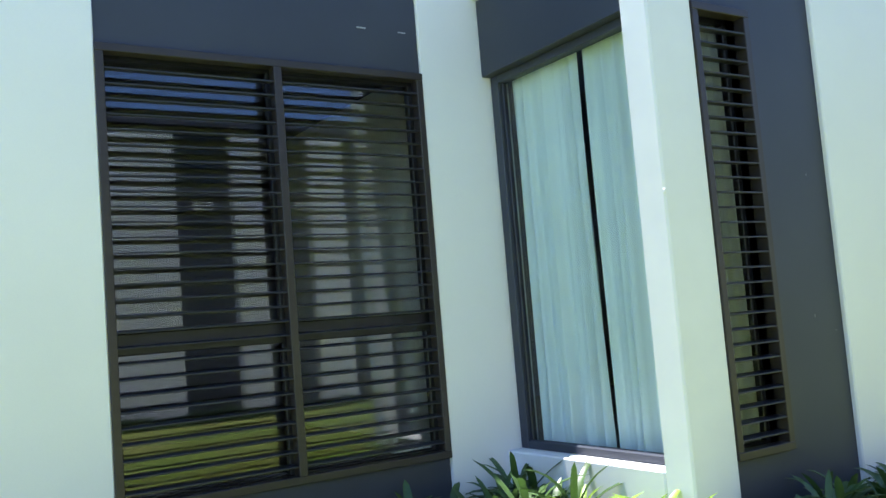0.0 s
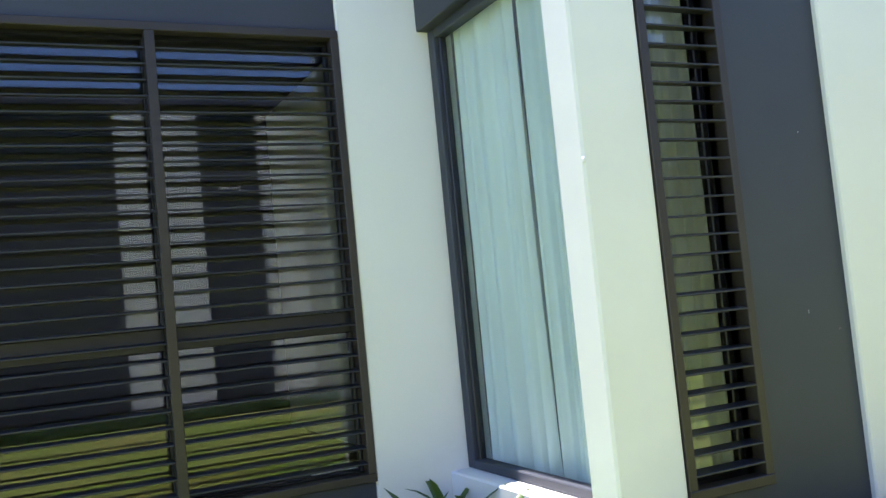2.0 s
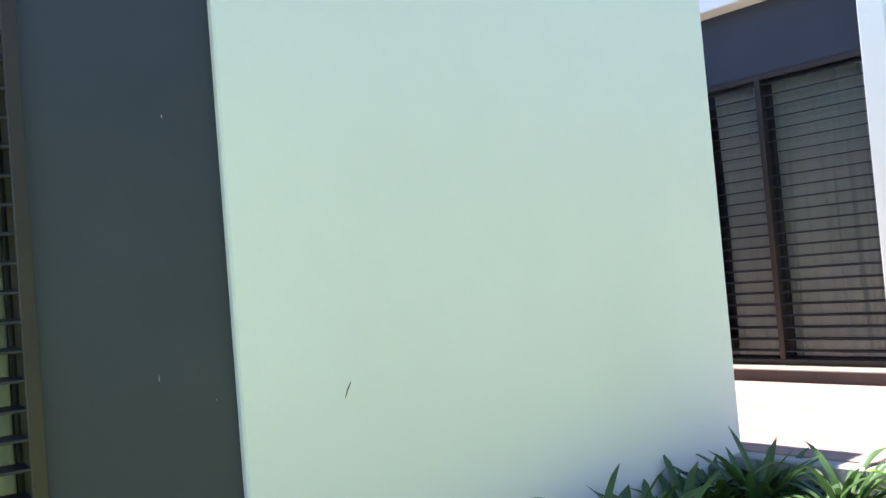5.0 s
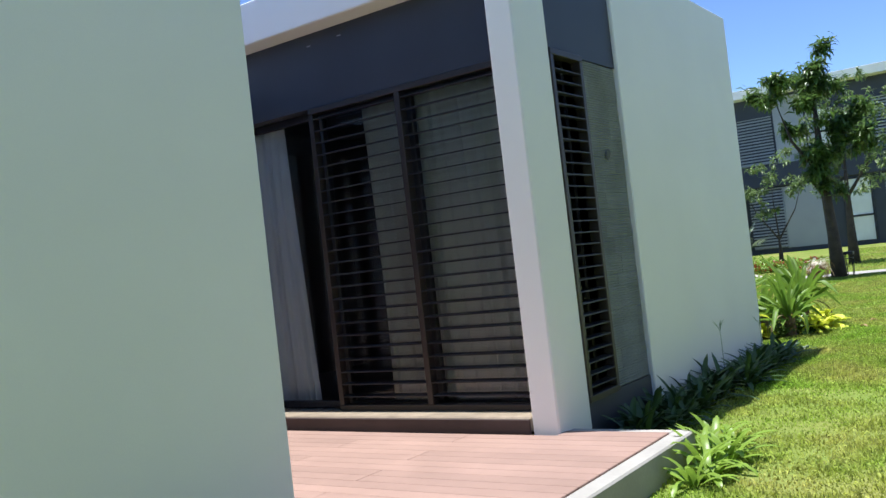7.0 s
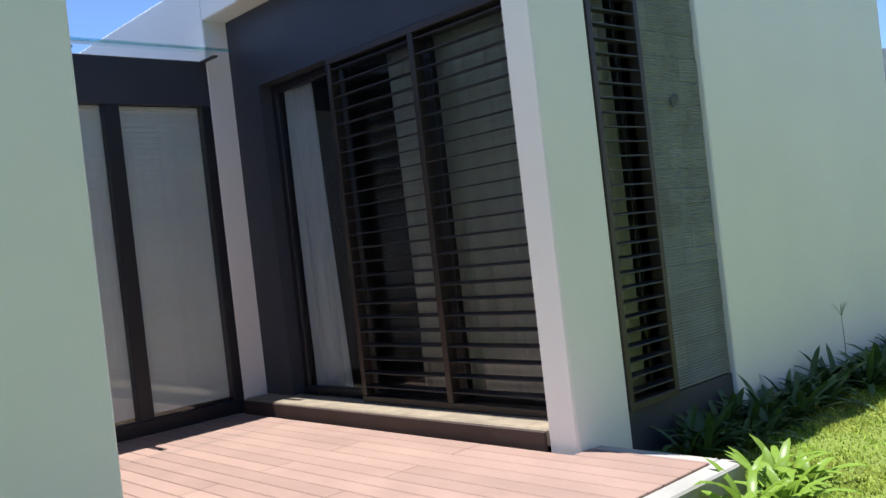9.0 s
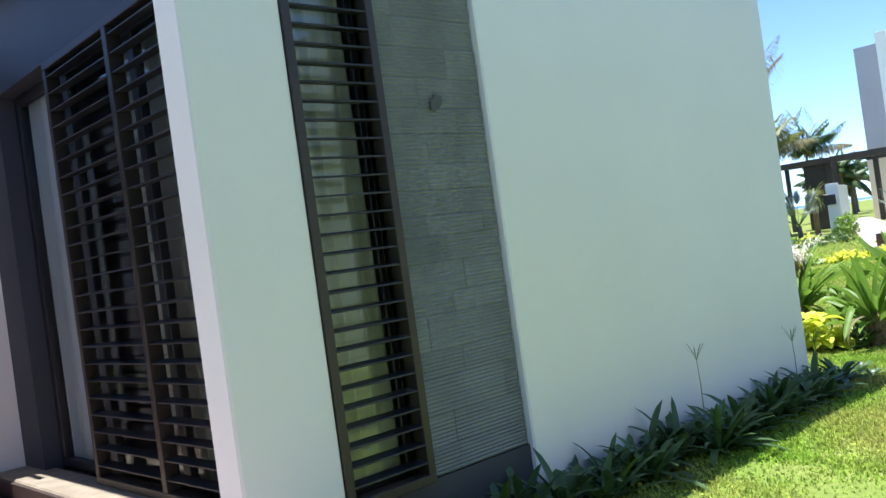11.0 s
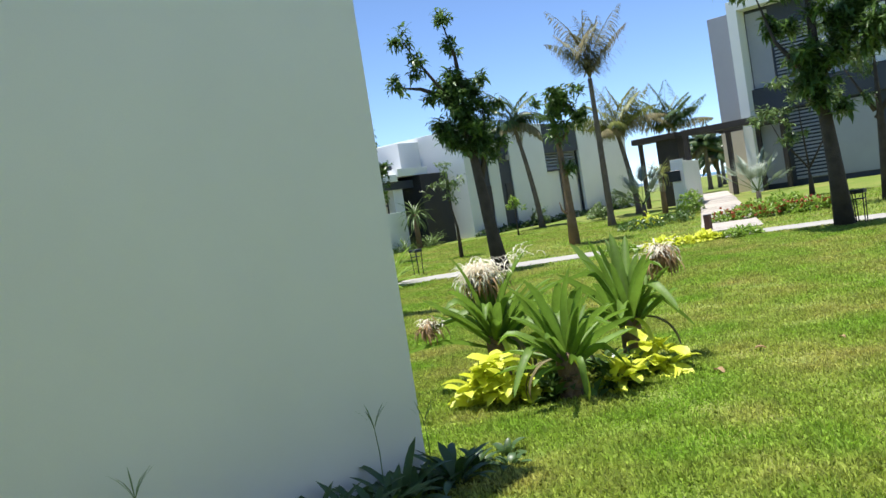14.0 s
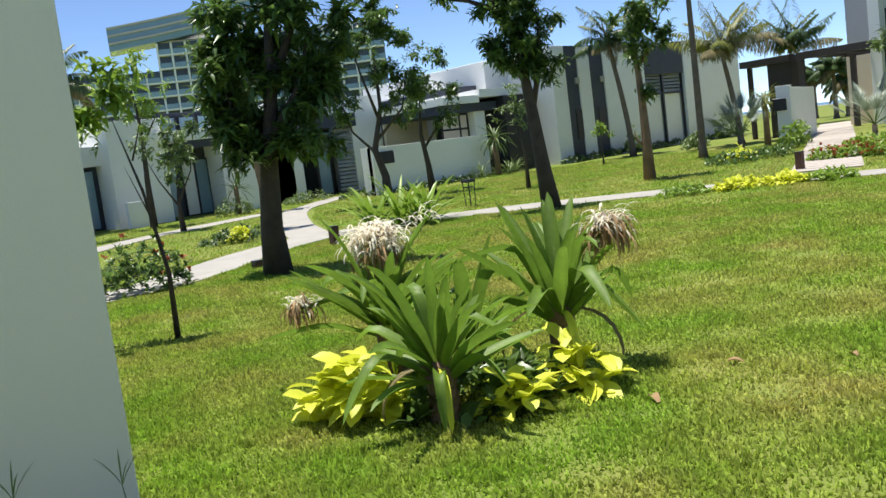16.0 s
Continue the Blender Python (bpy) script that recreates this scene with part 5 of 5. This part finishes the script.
gh = thing("gate_house", "low dark gate shelter with a flat roof", "shelter")
part("roof", box(37.9, 39.0, 13.7, 15.85, 3.12, 3.38), WOOD, gh)
part("wall", box(38.1, 38.8, 13.75, 14.75, 0.0, 3.12), WOOD, gh)
part("post", box(38.3, 38.5, 15.6, 15.75, 0.0, 3.12), WOOD, gh)
# striped walkway from the path to the pergola: single slabs
walkway = tagged(new("pavement_walkway"), "pale striped walkway slabs leading to the pergola", "walkway", kind="structure")
a, b = Vector((22.4, 5.2)), Vector((50.0, 17.6))
d = (b - a).normalized()
n = Vector((-d.y, d.x))
slab = None
steps = 64
for i in range(steps):
    c = a.lerp(b, (i + 0.5) / steps)
    wide = 1.45
    if slab is None:
        slab = part("slab", box(-(b - a).length / steps / 2 + 0.02, (b - a).length / steps / 2 - 0.02, -wide / 2, wide / 2, -0.12, 0.035, 0.008), PAVING, walkway)
        ob = slab
    else:
        ob = attach(new("slab", slab.data), walkway)
    ob.location = (c.x, c.y, gz(c.x, c.y))
    ob.rotation_euler.z = math.atan2(d.y, d.x)

# tower hotel far behind
hotel = thing("hotel", "curved multi-storey hotel with blue glass balconies", "hotel")
arc = [(62, 168), (71, 163.6), (79, 160.3), (86, 156.8), (94, 152.5), (102, 147.5), (109, 142.5), (116, 137)]


def arc_slab(pts, depth, z0, z1, out=0.0, rise=0.0):
    bm = bmesh.new()
    front, back = [], []
    for i, p in enumerate(pts):
        q = Vector(pts[min(i + 1, len(pts) - 1)]) - Vector(pts[max(i - 1, 0)])
        nn = Vector((q.y, -q.x)).normalized()
        f, k = Vector(p) + nn * out, Vector(p) - nn * depth
        front.append([bm.verts.new((f.x, f.y, z)) for z in (z0 + rise * i, z1 + rise * i)])
        back.append([bm.verts.new((k.x, k.y, z)) for z in (z0 + rise * i, z1 + rise * i)])
    for i in range(len(pts) - 1):
        for lo, hi in ((front[i], front[i + 1]), (back[i + 1], back[i])):
            bm.faces.new((lo[0], hi[0], hi[1], lo[1]))
        bm.faces.new((front[i][1], front[i + 1][1], back[i + 1][1], back[i][1]))
        bm.faces.new((front[i][0], back[i][0], back[i + 1][0], front[i + 1][0]))
    for e, f in ((0, 1), (-1, -1)):
        bm.faces.new((front[e][0], front[e][1], back[e][1], back[e][0]))
    return bm


part("wall", arc_slab(arc, 12, -0.5, 22.5), HOTEL, hotel)
part("tall_wall", arc_slab(arc[2:], 12, 22.5, 29.0), HOTEL, hotel)
for k in range(10):
    z = 2.6 + 2.6 * k
    run = arc if k < 8 else arc[2:]
    slab_k = part("balcony_slab", arc_slab(run, 1, z, z + 0.3, 1.6), PLASTER, hotel)
    part("balcony", arc_slab(run, -1.5, z + 0.3, z + 1.25, 1.6), HOTELGLASS, slab_k)
    # dark glazing band carries the balcony recess's shade in its colour
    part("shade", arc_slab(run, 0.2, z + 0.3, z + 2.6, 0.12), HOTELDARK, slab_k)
# rising roof of three thin bands with glass between
for k in range(3):
    band = part("roof_band", arc_slab(arc[1:6], 6, 28.6 + 1.5 * k, 29.0 + 1.5 * k, 2.6 - 0.4 * k, 1.1), HOTEL, hotel)
    part("glass", arc_slab(arc[1:6], 5, 27.5 + 1.5 * k, 28.6 + 1.5 * k, 2.2 - 0.4 * k, 1.1), HOTELGLASS, band)
for i in range(1, len(arc) * 3 - 3):
    u = i / 3
    j = int(u)
    p = Vector(arc[j]).lerp(Vector(arc[j + 1]), u - j)
    q = Vector(arc[j + 1]) - Vector(arc[j])
    nn = Vector((q.y, -q.x)).normalized()
    f = p + nn * 1.5
    part("fin", box(f.x - 0.16, f.x + 0.16, f.y - 0.16, f.y + 0.16, 0, 22.5 if j < 2 else 28.4, 0), PLASTER, hotel)

# neighbouring villa across the lawn, seen in the window glass
h = facade_house("villa", "white and charcoal villa across the lawn", (0, 0))
NY = -6.9
for row in ((-8.43, -7.19, NY - 8, NY, -0.3, 4.72), (-6.22, -5.58, NY - 8, NY, -0.3, 4.72), (-4.81, -4.15, NY - 8, NY, -0.3, 4.72), (-18, -10.94, NY - 8, NY, -0.3, 4.72), (0.0, 4.2, NY - 8, NY, -0.3, 4.72),):
    part("wall", box(*row), PLASTER, h)
part("dark_wall", box(-10.94, 0.0, NY - 8, NY - 0.25, -0.3, 4.7), DARK, h)
part("grey_pier", box(-5.58, -5.22, NY - 0.25, NY - 0.02, -0.3, 4.71), CONCRETE, h, "grey pier beside the white wall")
for x0, x1 in ((-6.86, -6.52), (-5.02, -4.86)):
    part("vent", boxes(*[(x0, x1, NY - 0.25, NY - 0.2, z, z + 0.022) for z in (3.37, 3.425, 3.48, 3.535)], (x0, x0 + 0.02, NY - 0.25, NY - 0.2, 3.37, 3.557), (x1 - 0.02, x1, NY - 0.25, NY - 0.2, 3.37, 3.557)), PLASTER, h)
part("roof", box(-18, 4.2, NY - 8, NY - 0.1, 4.72, 4.86), DARK, h)
# unseen villa added so slit and door glass reflect walls, not open sky
h = facade_house("villa", "added unseen villa that fills the glass reflections", (0, 0))
for row in ((6.2, 8.4, NY - 8, NY, -0.3, 4.9), (10.0, 10.9, NY - 8, NY, -0.3, 4.9), (12.6, 17.0, NY - 8, NY, -0.3, 4.9)):
    part("wall", box(*row), PLASTER, h)
part("dark_wall", box(8.4, 12.6, NY - 8, NY - 0.25, -0.3, 4.9), DARK, h)
part("roof", box(6.2, 17, NY - 8, NY - 0.1, 4.9, 5.05), DARK, h)


# ---- small garden things ----
def bollard(x, y, hgt):
    t = thing("bollard_light", "rusty brown square bollard light by the path", "bollard", (x, y, gz(x, y) - 0.02), "bollard lights")
    part("body", box(-0.075, 0.075, -0.075, 0.075, 0, hgt, 0.006), RUST, t)
    part("cap", box(-0.08, 0.08, -0.08, 0.08, hgt, hgt + 0.02, 0.004), BLACK, t)
    return t


for x, y, hgt in ((13.3, 10.35, 0.36), (22.75, 5.95, 0.42), (11.05, 9.3, 0.14)):
    bollard(x, y, hgt)
for x, y in ((18.5, 12.1), (20.55, 1.72)):
    t = thing("path_lantern", "black open metal path lantern", "lantern", (x, y, gz(x, y) - 0.02), "path lanterns")
    for dx, dy in ((-0.1, -0.1), (0.1, -0.1), (0.1, 0.1), (-0.1, 0.1)):
        part("leg", tube([(dx * 0.8, dy * 0.8, 0), (dx, dy, 0.62)], [0.012, 0.012], 6), BLACK, t)
    part("cap", box(-0.13, 0.13, -0.13, 0.13, 0.62, 0.70, 0.01), BLACK, t)
    part("ring", box(-0.11, 0.11, -0.11, 0.11, 0.50, 0.52, 0.004), BLACK, t)

def fallen_leaf(x, y, yaw, size):
    t = thing("fallen_leaf", "curled dry brown leaf lying on the lawn", "leaf", (x, y, gz(x, y) + 0.02), "fallen leaves")
    lv = Leaves()
    lv.blade((0, 0, 0), yaw, 0.5, size, size * 0.45, 1.2, 5, 0.6)
    lv.build_each("blade", WITHER, t)


for x, y, yaw, size in ((5.9, -2.55, 0.4, 0.09), (8.6, -0.75, 2.0, 0.10), (7.75, -0.75, 1.0, 0.12), (9.0, -1.2, 4.0, 0.08)):
    fallen_leaf(x, y, yaw, size)
blob = bmesh.new()
bmesh.ops.create_uvsphere(blob, u_segments=10, v_segments=6, radius=0.016)
for v in blob.verts:
    v.co = (P1 + 0.004 + v.co.x * 0.5, 0.004 + v.co.y * 0.6, 1.83 + v.co.z)
tagged(part("trim_plaster_blob", blob, PLASTER, smooth=True), "small plaster blob on the column edge", "mark", kind="structure")

# chips, scratch and stain on the walls
def mark(name, material, rows, label):
    return tagged(part(name, boxes(*rows, bevel=0), material), label, "mark", kind="structure")


mark("trim_chip", GREYWALL, [(-8.43, -8.36, LY + 0.017, LY + 0.0215, 3.262, 3.272), (-8.10, -8.04, LY + 0.017, LY + 0.0215, 3.262, 3.27), (P1 + 1.38, P1 + 1.384, 0.033, 0.0355, 1.955, 1.965), (P1 + 1.303, P1 + 1.305, 0.033, 0.0355, 1.02, 1.04), (P1 + 1.51, P1 + 1.513, 0.033, 0.0355, 0.922, 0.926), (0.226, 0.2315, 1.82, 1.86, 3.50, 3.506), (0.226, 0.2315, 2.18, 2.22, 3.49, 3.496)], "pale chips in the charcoal paint")
sc = part("trim_scratch", tube([(-5.42, -0.001, 0.85), (-5.405, -0.0015, 0.885), (-5.387, -0.001, 0.912)], [0.0015, 0.0025, 0.0015], 5), BLACK)
tagged(sc, "thin dark scratch on the white wall", "mark", kind="structure")
book = thing("book", "open white book on the window sill behind the louvres", "book", (-8.12, LY + 0.30, 0.3))
part("page", box(-0.16, -0.005, -0.1, 0.1, 0, 0.012, 0.003), PLASTER, book)
part("page", box(0.0, 0.16, -0.1, 0.1, 0, 0.016, 0.003), PLASTER, book)
solid("trim_sill_inner", ROOM, (LX0, LX1, LY + 0.2, LY + 0.5, 0.2, 0.3), label="inner window sill with room shade in its colour", category="sill")

# ---- grooved stone pieces beside the slit window ----
panel = bpy.data.objects["wall_panel_2"]
sx0, sx1 = P2 + W2[1] + 0.004, P2 + W2[2] - 0.012
rng = np.random.default_rng(21)
z = SLIT0 + 0.006
row = 0
while z < SLIT1 - 0.05:
    hgt = min(float(rng.choice([0.11, 0.14, 0.165, 0.19])), SLIT1 - 0.004 - z)
    x = sx0
    cut = [(0.30, 0.34, 0.4), (0.14, 0.36, 0.36), (0.45, 0.2, 0.4), (0.22, 0.5, 0.3)][int(rng.integers(0, 4))]
    for wd in cut:
        x1 = min(x + wd * rng.uniform(0.85, 1.15), sx1)
        if sx1 - x1 < 0.08:
            x1 = sx1
        if x1 - x < 0.02:
            break
        proud = rng.uniform(0.0, 0.006)
        # ribbed face: shallow grooves across the stone
        ribs = max(4, round(hgt / 0.021))
        verts, faces = [], []
        for k in range(ribs * 2 + 1):
            zz = z + (hgt - 0.002) * k / (ribs * 2)
            yy = 0.040 - proud + (0.008 if k % 2 == 0 else 0.0)
            verts += [(x, yy, zz), (x1 - 0.0022, yy, zz)]
        for k in range(ribs * 2):
            faces.append((2 * k, 2 * k + 1, 2 * k + 3, 2 * k + 2))
        m0 = len(verts)
        verts += [(x, 0.072, z), (x1 - 0.0022, 0.072, z), (x, 0.072, z + hgt - 0.002), (x1 - 0.0022, 0.072, z + hgt - 0.002)]
        e = 4 * ribs
        faces += [(0, m0, m0 + 1, 1), (e, e + 1, m0 + 3, m0 + 2), tuple(range(0, e + 1, 2)) + (m0 + 2, m0), tuple(range(e + 1, 0, -2)) + (m0 + 1, m0 + 3)]
        attach(new("stone", mesh("stone", verts, faces, STONE)), panel)
        x = x1
        if x >= sx1 - 0.001:
            break
    z += hgt
    row += 1
st = bmesh.new()
bmesh.ops.create_circle(st, cap_ends=True, segments=18, radius=0.062)
for v in st.verts:
    a = math.atan2(v.co.y, v.co.x)
    r = 0.8 + 0.25 * math.sin(2 * a + 0.6) + 0.12 * math.sin(5 * a)
    v.co = (1.47 + v.co.x * r * 0.8, 0.0255, 2.205 + v.co.y * r)
tagged(part("trim_stain", st, STONE_STAIN), "dark damp stain on the stone", "mark", kind="structure")


# ---- lawn grass ----
def grass_field(name, x0, x1, y0, y1, density, height, seed, keep, material=None, label="short sunlit lawn grass in uneven tufts"):
    """Short blades over a stretch of lawn, in one mesh."""
    rng = np.random.default_rng(seed)
    n = int((x1 - x0) * (y1 - y0) * density)
    x, y = rng.uniform(x0, x1, n), rng.uniform(y0, y1, n)
    clump = np.sin(x * 2.3 + np.sin(y * 1.7) * 2) * np.sin(y * 2.9 + np.sin(x * 1.3) * 2) * 0.5 + np.sin(x * 7.1 + y * 3) * np.sin(y * 6.3 - x * 2) * 0.5
    ok = keep(x, y) & (rng.uniform(-1.3, 0.6, n) < clump + 0.4)
    x, y, clump = x[ok], y[ok], clump[ok]
    n = len(x)
    z = ground_z(x, y) - 0.004
    yaw, tilt = rng.uniform(0, math.tau, n), rng.uniform(0.1, 1.1, n)
    hgt = height * rng.uniform(0.5, 1.35, n) * (1 + 0.5 * clump)
    w = rng.uniform(0.0035, 0.0075, n) * (1 + height * 4)
    dx, dy = np.cos(yaw), np.sin(yaw)
    v = np.empty((n, 4, 3))
    lean = np.sin(tilt) * hgt
    v[:, 0] = np.stack([x - dy * w, y + dx * w, z], 1)
    v[:, 1] = np.stack([x + dy * w, y - dx * w, z], 1)
    v[:, 2] = np.stack([x + dx * lean * 0.4 + dy * w * 0.8, y + dy * lean * 0.4 - dx * w * 0.8, z + hgt * 0.6 * np.cos(tilt * 0.5)], 1)
    v[:, 3] = np.stack([x + dx * lean, y + dy * lean, z + hgt * np.cos(tilt)], 1)
    me = bpy.data.meshes.new(name)
    me.vertices.add(4 * n)
    me.vertices.foreach_set("co", v.ravel())
    idx = (np.arange(n)[:, None] * 4 + np.array([0, 1, 2, 0, 2, 3])[None]).ravel()
    me.loops.add(6 * n)
    me.loops.foreach_set("vertex_index", idx.astype(np.int32))
    me.polygons.add(2 * n)
    me.polygons.foreach_set("loop_start", np.arange(0, 6 * n, 3, dtype=np.int32))
    me.update(calc_edges=True)
    me.materials.append(material or GRASS)
    return tagged(new(name, me), label, "grass", kind="stuff")


PATHS = [(0.66, [(4, 9.2), (8.2, 9.3), (10.3, 10.1), (12.6, 11.7), (14.2, 12.3), (15.8, 11.7), (17.3, 10.5), (18.6, 9.0), (19.8, 7.2), (20.7, 5.2), (21.2, 3.2), (21.6, 0.8), (22.2, -4)]),
         (0.5, [(14.2, 12.6), (16.5, 17), (19.5, 21.5), (23.6, 24.6)]), (0.54, [(8, 16), (12, 19.5), (15.5, 21.5), (19.5, 22.5)]), (0.76, [(22.4, 5.2), (50.0, 17.6)])]


def off_paving(x, y):
    """True where the lawn is open: off paths, houses and deck."""
    free = np.full(x.shape, True)
    for half, line in PATHS:
        for p, q in zip(np.array(line), np.array(line[1:])):
            d = q - p
            u = np.clip(((x - p[0]) * d[0] + (y - p[1]) * d[1]) / (d @ d), 0, 1)
            free &= np.hypot(x - p[0] - u * d[0], y - p[1] - u * d[1]) > half
    houses = ((x > P1 - 0.02) & (x < P1 + W1[3]) & (y > -0.02)) | ((x > 0) & (x < W2[3]) & (y > -0.02)) | ((x > GX0 - 0.14) & (x < 0.21) & (y > -0.93)) | ((x < P1) & (y > LY - 0.02))
    return free & ~houses


grass_field("grass_near", 3.0, 10.5, -3.6, 4.5, 7200, 0.042, 1, off_paving)
grass_field("grass_middle", 4.0, 17.0, 4.5, 12.0, 2400, 0.050, 2, off_paving)
grass_field("grass_side", 10.5, 21.0, -4.5, 4.5, 2400, 0.050, 3, off_paving)
grass_field("grass_wall", -1.5, 3.0, -2.4, -0.02, 3500, 0.035, 4, off_paving)
grass_field("grass_front", -12.0, -2.0, -1.6, 1.75, 900, 0.04, 5, off_paving)
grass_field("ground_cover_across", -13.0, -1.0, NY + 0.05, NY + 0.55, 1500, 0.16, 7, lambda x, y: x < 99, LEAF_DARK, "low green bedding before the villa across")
grass_field("grass_far", 17.0, 33.0, 4.5, 20.0, 450, 0.06, 6, off_paving)
grass_field("grass_right", 21.0, 38.0, -7.0, 4.5, 260, 0.07, 8, off_paving)
grass_field("grass_left", 8.0, 30.0, 12.0, 26.0, 260, 0.06, 9, off_paving)
